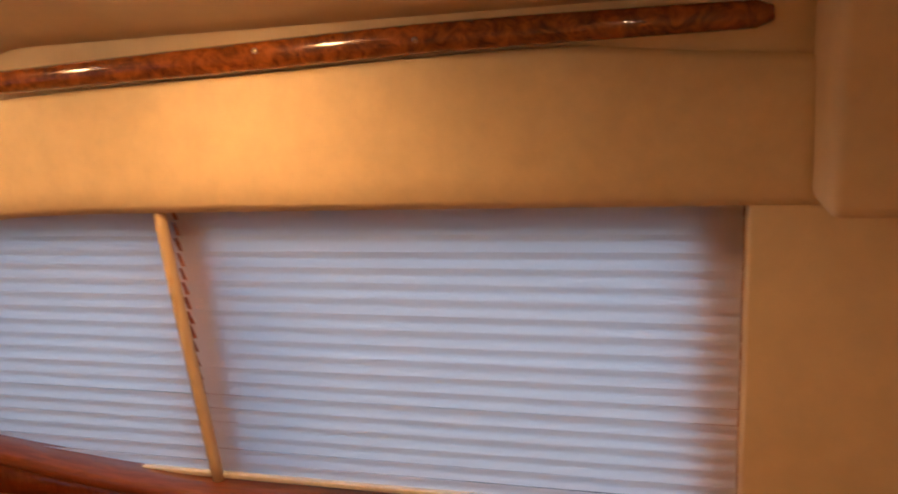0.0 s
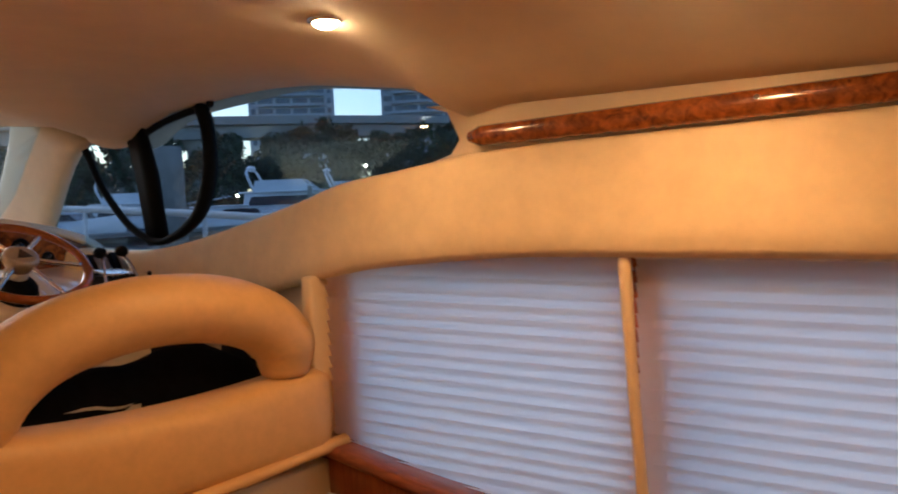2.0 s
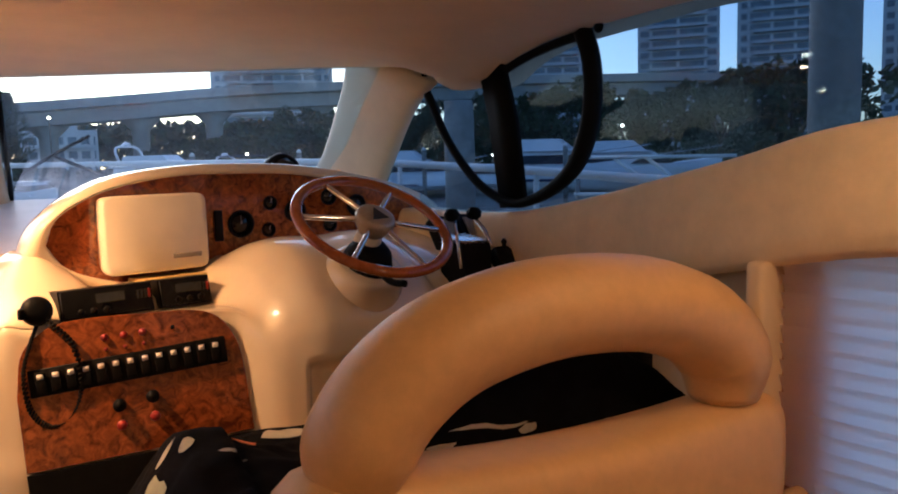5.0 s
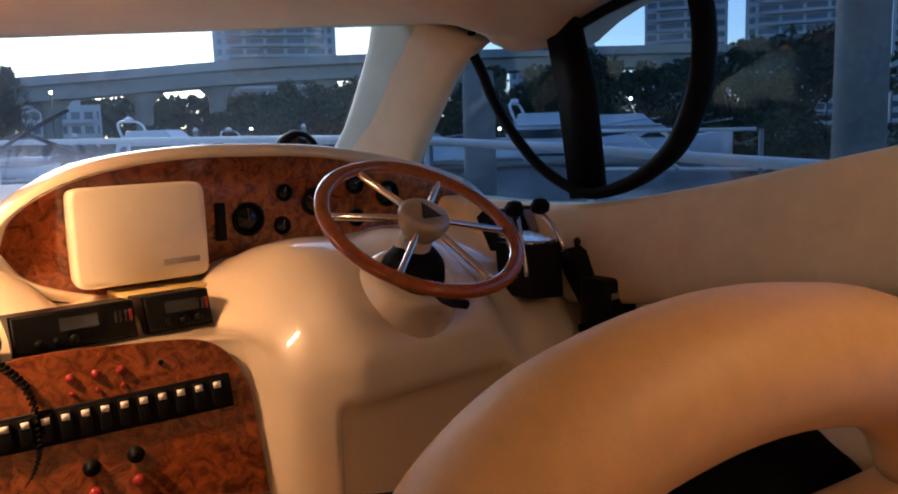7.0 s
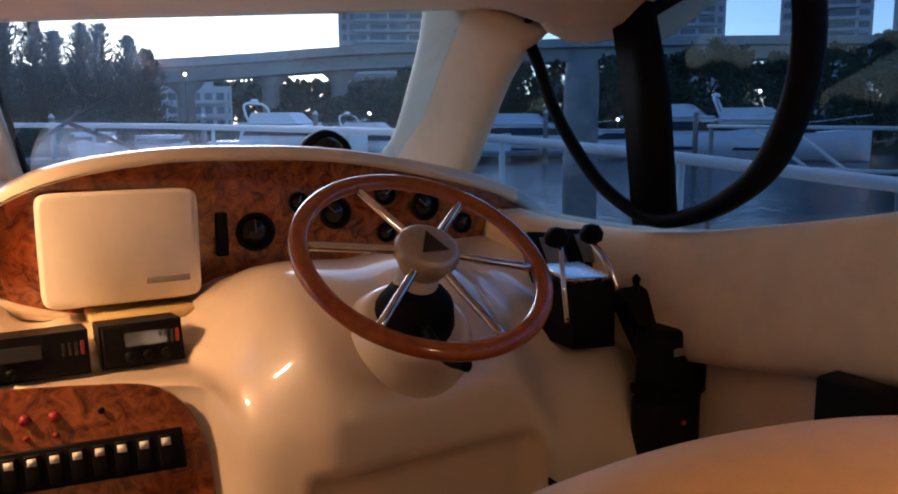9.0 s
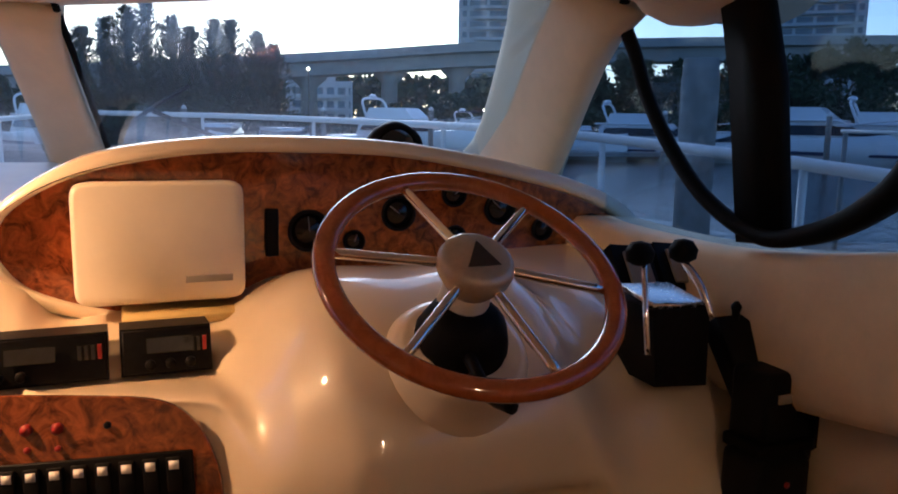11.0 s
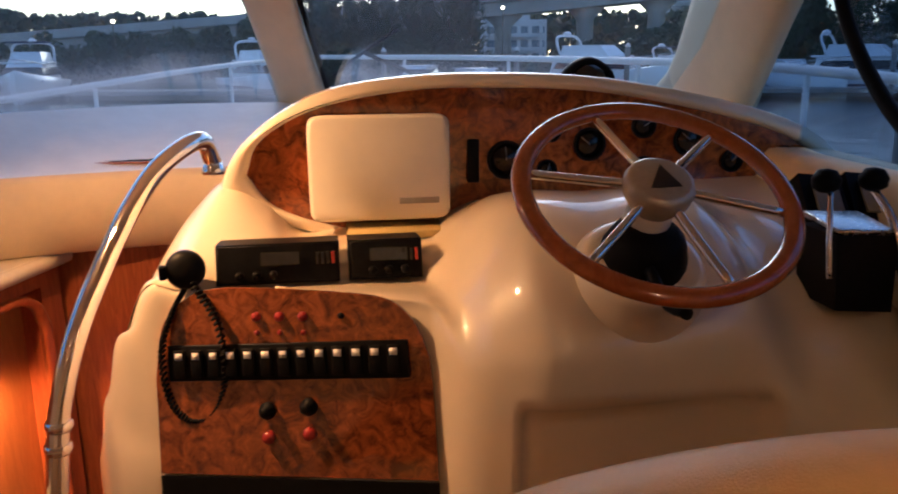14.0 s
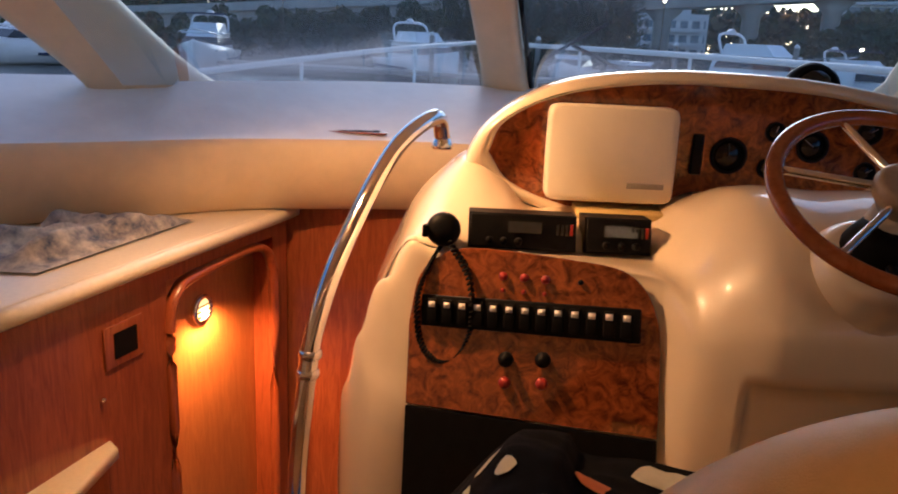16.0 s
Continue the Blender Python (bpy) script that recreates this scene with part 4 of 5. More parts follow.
part("ledge", tube([on_seat(-0.02, 0.585, 0.09), on_seat(0.5, 0.595, 0.095), on_seat(1.03, 0.63, 0.09)], 0.028, 10, flat=0.8), LEATHER, seat, "rolled tan leather ledge")
base = [on_seat(0.0, 0, 0.06), on_seat(1.0, 0, 0.06), on_seat(1.0, 0, -0.55), on_seat(0.0, 0, -0.55)]
part("plinth", slab(base, Vector((0, 0, 0.57)), 0.01), CREAM, seat)
cush = [on_seat(-0.02, 0.56, 0.0), on_seat(1.0, 0.56, 0.0), on_seat(1.0, 0.56, -0.68), on_seat(-0.02, 0.56, -0.68)]
part("seat_cushion", slab(cush, Vector((0, 0, 0.14)), 0.05), LEATHER, seat)
part("side_bolster", tube([on_seat(-0.03, 0.70, -0.02), on_seat(-0.06, 0.715, -0.25), on_seat(-0.05, 0.70, -0.5)], lambda f: 0.085 * (0.6 + 0.4 * math.sin(math.pi * f) ** 0.5), 14), LEATHER, seat)

# patterned towel over the seat
towel = thing("beach_towel", (-2.55, 1.5, 0.72), "crumpled black beach towel with pale and orange print on the seat", "towel")


def towel_z(s, o):
    z = 0.765 + 0.03 * noise.noise(Vector((s * 4, o * 8, 3))) + 0.012 * noise.noise(Vector((s * 15, o * 20, 8)))
    z += 0.26 * math.exp(-((o + 0.25) / 0.085) ** 2) * math.exp(-((s - 0.57) / 0.37) ** 4) * (0.85 + 0.25 * noise.noise(Vector((s * 5, 1, 1))))
    z += 0.075 * math.exp(-((s + 0.02) / 0.16) ** 2 - ((o + 0.46) / 0.16) ** 2)
    if s < 0.0:
        z += 0.03 - 1.5 * max(0, -0.08 - s)
    return z


def towel_patch(s0, s1, o0, o1, up, n=30, shape=None):
    rows = []
    for i in range(n):
        row = []
        for j in range(n):
            s, o = s0 + (s1 - s0) * i / (n - 1), o0 + (o1 - o0) * j / (n - 1)
            if shape:
                a, r = 2 * math.pi * i / (n - 1), j / (n - 1)
                k = 1 + 0.35 * noise.noise(Vector((math.cos(a) * 1.5 + s0 * 9, math.sin(a) * 1.5, 2)))
                s, o = (s0 + s1) / 2 + (s1 - s0) / 2 * r * k * math.cos(a), (o0 + o1) / 2 + (o1 - o0) / 2 * r * k * math.sin(a)
            row.append(on_seat(s, towel_z(s, o) + up, o))
        rows.append(row)
    return loft(rows)


cloth = part("cloth", towel_patch(-0.19, 0.96, -0.09, -0.68, 0.0, 80), TOWEL, towel)
for s0, s1, o0, o1, mat in ((0.30, 0.36, -0.160, -0.168, TOWELW), (0.36, 0.52, -0.176, -0.181, TOWELW), (0.50, 0.54, -0.165, -0.178, TOWELW), (0.40, 0.66, -0.128, -0.140, TOWELW), (0.64, 0.76, -0.140, -0.146, TOWELW), (-0.18, -0.12, -0.38, -0.50, TOWELG), (-0.03, 0.02, -0.36, -0.385, TOWELW), (0.015, 0.065, -0.475, -0.535, TOWELO), (-0.125, -0.085, -0.49, -0.525, TOWELW), (-0.09, -0.06, -0.43, -0.46, TOWELW), (0.10, 0.20, -0.58, -0.66, TOWELW), (0.22, 0.28, -0.60, -0.65, TOWELO), (0.34, 0.42, -0.40, -0.48, TOWELG)):
    part("print", towel_patch(s0, s1, o0, o1, 0.004, 16, True), mat, towel)

# things on the floor behind the seat
carton = thing("small_carton", (-1.78, 2.0, 0.3), "small grey card carton with open flaps", "box")
part("walls", box((-1.90, 1.92, 0.30), (-1.68, 2.07, 0.46), 0.004), GREYBOX, carton)
part("flap", slab([(-1.90, 1.92, 0.462), (-1.68, 1.92, 0.462), (-1.70, 1.86, 0.495), (-1.89, 1.86, 0.495)], Vector((0, 0, 0.004))), GREYBOX, carton, smooth=False)
part("flap", slab([(-1.90, 2.07, 0.462), (-1.68, 2.07, 0.462), (-1.70, 2.085, 0.50), (-1.89, 2.085, 0.50)], Vector((0, 0, 0.004))), GREYBOX, carton, smooth=False)
low = thing("side_locker", (-1.2, 2.0, 0), "low dark cherry side locker under the window", "locker")
part("carcass", box((-2.0, 1.86, 0.0), (0.5, 2.185, 0.298), 0.008), CHERRY, low)
bag = thing("black_bag", (-1.95, 1.83, 0.3), "small black bag with loose straps", "bag")
rows = [[Vector((-1.94, 1.80, 0.30 + h)) + Vector((0.075 * w * math.cos(a) * (1 + 0.15 * noise.noise(Vector((3 * math.cos(a), 3 * math.sin(a), h * 20)))), 0.05 * w * math.sin(a), 0)) for a in (2 * math.pi * k / 18 for k in range(18))] for h, w in ((0, 0.9), (0.05, 1.05), (0.11, 1.0), (0.16, 0.8), (0.185, 0.4))]
part("pouch", loft(rows, close=True, cap=True), RUBBER, bag)
part("strap", tube([(-2.0, 1.80, 0.47), (-1.97, 1.78, 0.55), (-1.93, 1.79, 0.54), (-1.88, 1.80, 0.46)], 0.007, 6), RUBBER, bag)

# ---------------------------------------------------------------- companionway and galley
rail = thing("grab_rail", (-3.6, 0.5, 0), "polished chrome grab rail curving beside the helm console", "handrail")
part("bar", tube([(-4.22, 0.86, 1.215), (-4.13, 0.84, 1.285), (-4.0, 0.755, 1.235), (-3.9, 0.69, 1.14), (-3.8, 0.63, 1.01), (-3.7, 0.575, 0.86), (-3.65, 0.535, 0.70), (-3.62, 0.52, 0.55), (-3.6, 0.50, 0.28), (-3.6, 0.49, -0.1), (-3.6, 0.49, -0.655)], 0.027, 16, 90), CHROME, rail)
part("collar", disc(Matrix.Translation((-3.63, 0.525, 0.60)), [(0.032, -0.012), (0.034, 0), (0.032, 0.012)], 16), CHROME, rail)
part("collar", disc(Matrix.Translation((-3.64, 0.53, 0.655)), [(0.032, -0.012), (0.034, 0), (0.032, 0.012)], 16), CHROME, rail)
part("foot", disc(Matrix.Translation((-4.22, 0.86, 1.175)), [(0.035, 0), (0.035, 0.012), (0.024, 0.04)], 16), CHROME, rail)

CA, CB = Vector((-3.30, -0.207, 0)), Vector((-4.74, 0.215, 0))
cu = (CB - CA).normalized()
cn = Vector((-cu.y, cu.x, 0))
if cn.y < 0:
    cn = -cn


def on_cab(x, z, out=0.0):
    p = CA + cu * ((x - CA.x) / cu.x) + cn * out
    return Vector((p.x, p.y, z))


cab = thing("galley_cabinet", (-4.1, -0.3, -0.65), "cherry wood galley cabinet with an arched lit opening", "cabinet")
for name, x0, x1, z0, z1 in (("side_stile", -3.30, -3.985, -0.65, 0.80), ("side_stile", -4.63, -4.74, -0.65, 0.80), ("top_rail", -3.985, -4.63, 0.735, 0.80)):
    part(name, slab([on_cab(x0, z0), on_cab(x1, z0), on_cab(x1, z1), on_cab(x0, z1)], -cn * 0.03, 0.0), CHERRY, cab, smooth=False)
ARCH = [(-3.985, -0.65), (-3.985, 0.4), (-3.99, 0.60), (-4.03, 0.685), (-4.12, 0.715), (-4.45, 0.725), (-4.56, 0.70), (-4.61, 0.63), (-4.63, 0.45), (-4.63, -0.65)]
part("arch_trim", tube([on_cab(x, z, 0.004) for x, z in ARCH], 0.024, 8, 60, flat=0.7), CHERRY, cab, "rounded cherry arch trim")
# back panel takes the cherry with lamplight in its colour
part("niche_back", slab([on_cab(-3.92, -0.65, -0.11), on_cab(-4.70, -0.65, -0.11), on_cab(-4.70, 0.78, -0.11), on_cab(-3.92, 0.78, -0.11)], -cn * 0.02), LITCHERRY, cab, "cherry inner panel, coloured brighter as if lamplit", smooth=False)
part("niche_side", slab([on_cab(-4.66, -0.65, -0.02), on_cab(-4.66, -0.65, -0.11), on_cab(-4.66, 0.78, -0.11), on_cab(-4.66, 0.78, -0.02)], cu * 0.02), CHERRY, cab, smooth=False)
part("niche_side", slab([on_cab(-3.95, -0.65, -0.02), on_cab(-3.95, -0.65, -0.11), on_cab(-3.95, 0.78, -0.11), on_cab(-3.95, 0.78, -0.02)], -cu * 0.02), CHERRY, cab, smooth=False)
latch = part("latch_plate", slab([on_cab(-3.70, 0.54, 0.003), on_cab(-3.86, 0.54, 0.003), on_cab(-3.86, 0.67, 0.003), on_cab(-3.70, 0.67, 0.003)], cn * 0.006, 0.003), CHERRY, cab)
part("latch_hole", slab([on_cab(-3.735, 0.565, 0.010), on_cab(-3.83, 0.565, 0.010), on_cab(-3.83, 0.645, 0.010), on_cab(-3.735, 0.645, 0.010)], cn * 0.002), RUBBER, latch, smooth=False)
part("knob", disc(Matrix.Translation(on_cab(-3.68, 0.46, 0.008)), [(0.006, -0.006), (0.009, 0), (0.006, 0.006)], 10), CHROME, cab)
inner_lamp = thing("cabin_lamp", on_cab(-4.3, 0.52, -0.10), "round chrome-rimmed cabin light, lit", "wall light")
lm = Matrix.Translation(on_cab(-4.30, 0.52, -0.108)) @ cn.to_track_quat("Z", "Y").to_matrix().to_4x4()
part("rim", disc(lm, [(0.052, 0), (0.060, 0.004), (0.058, 0.018), (0.046, 0.022), (0.044, 0.014)], 24), CHROME, inner_lamp)
part("lens", disc(lm, [(0.043, 0.006), (0.040, 0.016), (0.02, 0.020), (0.001, 0.021)], 24), CABINLENS, inner_lamp)
for k in range(3):
    part("guard_bar", tube([lm @ Vector((-0.045, -0.02 + 0.02 * k, 0.023)), lm @ Vector((0.045, -0.02 + 0.02 * k, 0.023))], 0.003, 6, 2), CHROME, inner_lamp)
top = [on_cab(-3.28, 0.80, 0.03), on_cab(-4.75, 0.80, 0.03), on_cab(-4.75, 0.80, -0.9) + Vector((0.2, 0, 0)), Vector((-4.15, -1.17, 0.80)), Vector((-3.28, -1.17, 0.80))]
counter = thing("countertop", (-4.0, -0.5, 0.80), "cream solid galley countertop with a rounded edge", "countertop")
part("slab", slab(top, Vector((0, 0, 0.05)), 0.012), COUNTER, counter)
part("edge_moulding", tube([on_cab(-3.28, 0.822, 0.03), on_cab(-4.75, 0.822, 0.03)], 0.026, 10, 12), COUNTER, counter, "rounded cream front edge")
chart = thing("folded_cloth", (-3.95, -0.3, 0.85), "crumpled blue and cream printed cloth on the counter", "cloth")
rows = []
for i in range(30):
    row = []
    for j in range(24):
        u, v = i / 29, j / 23
        row.append(Vector((-3.62 - 0.72 * u, -0.22 + 0.19 * u - 0.33 * v, 0.858 + 0.075 * max(0, noise.noise(Vector((u * 5, v * 5, 1))) + 0.4) * min(1, 8 * min(u, 1 - u, v, 1 - v)))))
    rows.append(row)
part("cloth", loft(rows), PAPER, chart)
lowtop = tagged(link("low_worktop", slab([on_cab(-3.1, 0.28, 0.20), on_cab(-3.68, 0.28, 0.05), on_cab(-3.72, 0.28, -0.02), on_cab(-3.3, 0.28, -0.02), Vector((-2.9, -0.6, 0.28))], Vector((0, 0, 0.035)), 0.01), COUNTER), "lower cream worktop corner beside the cabinet", "countertop")
lowbase = tagged(link("low_cabinet", slab([on_cab(-3.1, -0.65, 0.17), on_cab(-3.66, -0.65, 0.03), on_cab(-3.68, -0.65, -0.04), on_cab(-3.3, -0.65, -0.04), Vector((-2.9, -0.6, -0.65))], Vector((0, 0, 0.93))), CHERRY, smooth=False), "low cherry cabinet under the worktop corner", "cabinet")
structure(link("wall_companionway", box((-4.86, 0.16, -0.65), (-4.78, 1.2, 0.86)), CHERRY, smooth=False), "dark cherry companionway panel", "wall panel")

# ---------------------------------------------------------------- outside
WATERZ = -1.7
structure(link("water", box((-1500, -1500, WATERZ - 0.2), (1500, 1500, WATERZ)), WATER, smooth=False), "dark rippled marina water at dusk", "water")
rows = []
for i in range(20):
    x = -5.55 - 5.4 * i / 19
    h = 2.35 * (1 - (i / 19) ** 2.2) + 0.02
    z = 0.62 + 0.18 * (i / 19)
    rows.append([(x, 1.0 - h, z - 0.9), (x, 1.0 - h, z), (x, 1.0 - 0.8 * h, z + 0.03), (x, 1.0, z + 0.16 if i < 12 else z + 0.04), (x, 1.0 + 0.8 * h, z + 0.03), (x, 1.0 + h, z), (x, 1.0 + h, z - 0.9)])
structure(link("foredeck", loft(rows), DECK), "white moulded foredeck beyond the windscreen", "deck")
structure(link("side_deck", box((-4.1, 2.62, 0.4), (2.0, 3.4, 0.62), 0.01), DECK), "white starboard side deck", "deck")

bow = thing("bow_rail", (-8, 1, 0.7), "white-metal guard rail round the foredeck", "guard rail")
port_run = [(-3.2, -1.4, 1.12), (-4.8, -1.1, 1.20), (-6.4, -0.55, 1.30), (-8.4, 0.3, 1.44), (-10.4, 1.0, 1.52)]
star_run = [(-10.4, 1.0, 1.52), (-9.0, 2.1, 1.51), (-7.4, 2.8, 1.49), (-5.6, 3.2, 1.465), (-4.2, 3.3, 1.41), (-3.0, 3.3, 1.345), (-1.5, 3.3, 1.27)]
part("top_bar", tube(port_run, 0.02, 8, 40), MARK, bow)
part("top_bar", tube(star_run, 0.022, 8, 50), MARK, bow)
for q in spline(port_run, 6)[:5] + spline(star_run, 8)[1:]:
    part("stanchion", tube([(q.x, q.y, 0.55), (q.x, q.y, q.z)], 0.014, 8, 2), MARK, bow)
wiper = thing("windscreen_wiper", (-4.9, 1.5, 1.36), "black windscreen wiper resting on the pane", "wiper")
part("arm", tube([(-5.30, 1.75, 1.375), (-5.2, 1.55, 1.46), (-5.12, 1.38, 1.53)], 0.009, 6), RUBBER, wiper)
part("blade", tube([(-5.28, 1.25, 1.44), (-5.14, 1.38, 1.54), (-4.98, 1.5, 1.62)], 0.008, 6), RUBBER, wiper)


def yacht(x, y, turn, length, label, fly=True, canvas=False):
    """A moored motor yacht: hull, cabin with dark glass, radar arch, rails."""
    ob = thing("motor_yacht", (0, 0, 0), label, "yacht", "moored yachts")
    s = 1.3 * length / 12.0
    rows = []
    for i in range(14):
        f = i / 13
        w = 1.9 * (1 - max(0, (f - 0.45) / 0.55) ** 2.0) + 0.03
        z = 1.15 + 0.75 * f * f
        px = -6 + 12 * f
        rows.append([Vector((px, -w, z)), Vector((px, -0.8 * w, 0.1)), Vector((px, 0, -0.3)), Vector((px, 0.8 * w, 0.1)), Vector((px, w, z)), Vector((px, 0.9 * w, z + 0.05)), Vector((px, 0, z + 0.12)), Vector((px, -0.9 * w, z + 0.05))])
    hull = part("hull", loft(rows, close=True, cap=True), HULL, ob)
    part("boot_stripe", box((-5.95, -1.85, 0.55), (1.0, 1.85, 0.72), 0.02), NAVY, ob)

    def house(x0, x1, w, z0, z1, rake):
        lo = [(x0, -w, z0), (x1, -w * 0.8, z0), (x1, w * 0.8, z0), (x0, w, z0)]
        hi = [(x0 + 0.2, -w * 0.85, z1), (x1 - rake, -w * 0.65, z1), (x1 - rake, w * 0.65, z1), (x0 + 0.2, w * 0.85, z1)]
        return loft([[Vector(p) for p in lo], [Vector(p) for p in hi]], close=True, cap=True)

    part("cabin", house(-3.2, 3.6, 1.6, 1.2, 2.35, 1.9), HULL, ob, smooth=False)
    part("cabin_glass", house(-2.8, 3.0, 1.63, 1.62, 2.15, 0.9), DARKGLASS, ob, smooth=False)
    part("roof", box((-3.4, -1.45, 2.35), (1.6, 1.45, 2.48), 0.05), HULL, ob)
    if fly:
        part("flybridge", house(-2.6, 1.2, 1.3, 2.48, 3.15, 0.8), HULL, ob, smooth=False)
        part("radar_arch", tube([(-2.4, -1.35, 2.4), (-2.9, -1.2, 3.6), (-2.95, 0, 3.8), (-2.9, 1.2, 3.6), (-2.4, 1.35, 2.4)], 0.09, 8), HULL, ob)
        part("radome", disc(Matrix.Translation((-2.95, 0, 3.85)), [(0.28, 0), (0.3, 0.1), (0.2, 0.22), (0.02, 0.26)], 12), HULL, ob)
    if canvas:
        part("bimini", box((-2.6, -1.3, 3.75), (0.4, 1.3, 3.83), 0.03), NAVY, ob)
    part("bow_rail", tube([(1.5, -1.75, 2.1), (4.0, -1.2, 2.4), (6.0, 0, 2.65), (4.0, 1.2, 2.4), (1.5, 1.75, 2.1)], 0.03, 6, 20), STEEL, ob)
    ob.matrix_world = Matrix.Translation((x, y, WATERZ + 0.1)) @ Matrix.Rotation(radians(turn), 4, "Z") @ Matrix.Scale(s, 4)
    return ob


yacht(-67, 24.5, 35, 11.5, "white flybridge motor yacht moored across the basin")
yacht(-71, 9.5, -15, 9, "low white sports boat moored across the basin", False)
yacht(-69.5, 14.5, 10, 8, "small white cabin boat at its berth", False)
yacht(-71, -3.0, 25, 11, "white motor yacht at a far berth")
yacht(-61, 36.5, 20, 10, "white cabin cruiser at its berth", False)
yacht(-57.5, 42.5, 40, 11, "white flybridge yacht with a radar arch", True)
yacht(-53, 47.5, 55, 9, "white express cruiser at its berth", False)
yacht(-49.5, 52.5, 30, 13, "large white flybridge yacht")
yacht(-44.5, 56.5, 35, 12, "white flybridge yacht with a dark hull stripe")
yacht(-63, 30.5, 30, 9, "small white sport fisher", True, True)
yacht(-72, -22, 10, 11, "white yacht with a blue canopy at a far dock", True, True)
yacht(-66, -34, -20, 11, "white yacht at the port side dock", True, True)

for k, (x, y, top) in enumerate(((-60, 24, 1.2), (-62, 16, 1.0), (-58, 32, 1.3), (-52, 40, 1.2), (-44, 48, 1.2), (-63, 6, 1.0), (-64, -2, 1.0))):
    p = thing("mooring_pile", (x, y, WATERZ), "weathered wooden mooring pile", "pile", "mooring piles")
    part("post", disc(Matrix.Translation((x, y, 0)), [(0.2, WATERZ - 0.3), (0.2, top + 0.8), (0.16, top + 0.9)], 10), PILEM, p)
    part("cap", disc(Matrix.Translation((x, y, top + 0.9)), [(0.22, 0), (0.2, 0.1), (0.02, 0.3)], 10), MARK, p)
for x, y, w, h, lab in ((-9.55, 18.9, 0.55, 6.5, "broad grey concrete dock pile"), (-7.9, 6.25, 0.17, 2.1, "grey wooden dock pile close alongside"), (-6.7, -3.4, 0.25, 4.5, "grey concrete pile off the port side")):
    p = thing("dock_pile", (x, y, WATERZ), lab, "pile", "dock piles")
    part("post", disc(Matrix.Translation((x, y, 0)), [(w, WATERZ - 0.3), (w, h - 0.2), (w * 0.9, h)], 14), PILEM, p)
dock = thing("floating_dock", (-60, 20, WATERZ), "long grey dock across the basin", "dock")
part("deck", slab([(-78, -40, -1.2), (-74, -40, -1.2), (-46, 66, -1.2), (-50, 68, -1.2)], Vector((0, 0, 0.3))), PILEM, dock, smooth=False)
gang = thing("gangway", (-16, 24, 0), "white metal gangway frame on the quay", "gangway")
for a, b in (((-15.2, 20.4, 0.2), (-16.8, 20.0, 1.35)), ((-14.4, 20.8, 0.2), (-15.9, 20.4, 1.35)), ((-18.0, 19.6, 1.35), (-13.2, 21.0, 1.30)), ((-18.0, 19.6, 0.2), (-13.0, 21.2, 0.2))):
    part("bar", tube([a, b], 0.06, 6, 2), MARK, gang)
for x, y in ((-17.9, 19.65), (-13.1, 21.1)):
    part("leg", tube([(x, y, WATERZ - 0.2), (x, y, 1.3)], 0.07, 6, 2), PILEM, gang)

# elevated road
bridge = thing("elevated_road", (-125, 20, 0), "long grey concrete road bridge on columns", "bridge")
road = [(-150, -95, 1.5), (-140, -50, 4.0), (-131.6, 4, 7.8), (-126.8, 36.5, 10.4), (-117, 61, 12.2), (-95, 105, 13.5), (-70, 150, 13.5)]
path = spline(road, 40)
rows = []
for i, q in enumerate(path):
    d = (path[min(i + 1, 39)] - path[max(i - 1, 0)]).normalized()
    s = Vector((d.y, -d.x, 0)).normalized()
    rows.append([q + s * a + Vector((0, 0, b)) for a, b in ((5, 1.1), (5, -0.2), (3.9, -0.4), (3.6, -2.3), (-3.6, -2.3), (-3.9, -0.4), (-5, -0.2), (-5, 1.1), (-4.7, 1.1), (-4.7, 0), (4.7, 0), (4.7, 1.1))])
part("deck", loft(rows, close=True, cap=True), CONCRETE, bridge, smooth=False)
for q in path[3:38:3]:
    part("column", disc(Matrix.Translation((q.x, q.y, 0)), [(1.3, WATERZ), (1.3, q.z - 4), (3.0, q.z - 2.3)], 10), CONCRETE, bridge)


def tower(x, y, turn, w, d, h, label, bays=6, base=0.0):
    ob = thing("apartment_tower", (0, 0, 0), label, "tower block", "towers")
    part("core", box((-w / 2, -d / 2, 0), (w / 2, d / 2, h)), TOWERW, ob, smooth=False)
    storey = 3.6
    n = int(h / storey)
    for k in range(n):
        z = 1.2 + storey * k
        part("window_band", box((-w / 2 * 0.93, -d / 2 - 0.15, z), (w / 2 * 0.93, d / 2 + 0.15, z + 1.9)), TOWERG, ob, smooth=False)
        part("balcony", box((-w / 2 * 0.72, -d / 2 - 1.7, z - 1.0), (w / 2 * 0.72, -d / 2 - 0.1, z - 0.0), 0.0), TOWERW, ob, smooth=False)
    for b in range(bays):
        px = -w / 2 + w * (b + 0.5) / bays
        part("fin", box((px - 0.5, -d / 2 - 0.6, 0), (px + 0.5, d / 2 + 0.4, h)), TOWERW, ob, smooth=False)
    part("plant_room", box((-w / 4, -d / 4, h), (w / 4, d / 4, h + 5), 0.1), TOWERW, ob, smooth=False)
    ob.matrix_world = Matrix.Translation((x, y, base)) @ Matrix.Rotation(radians(turn), 4, "Z")
    return ob


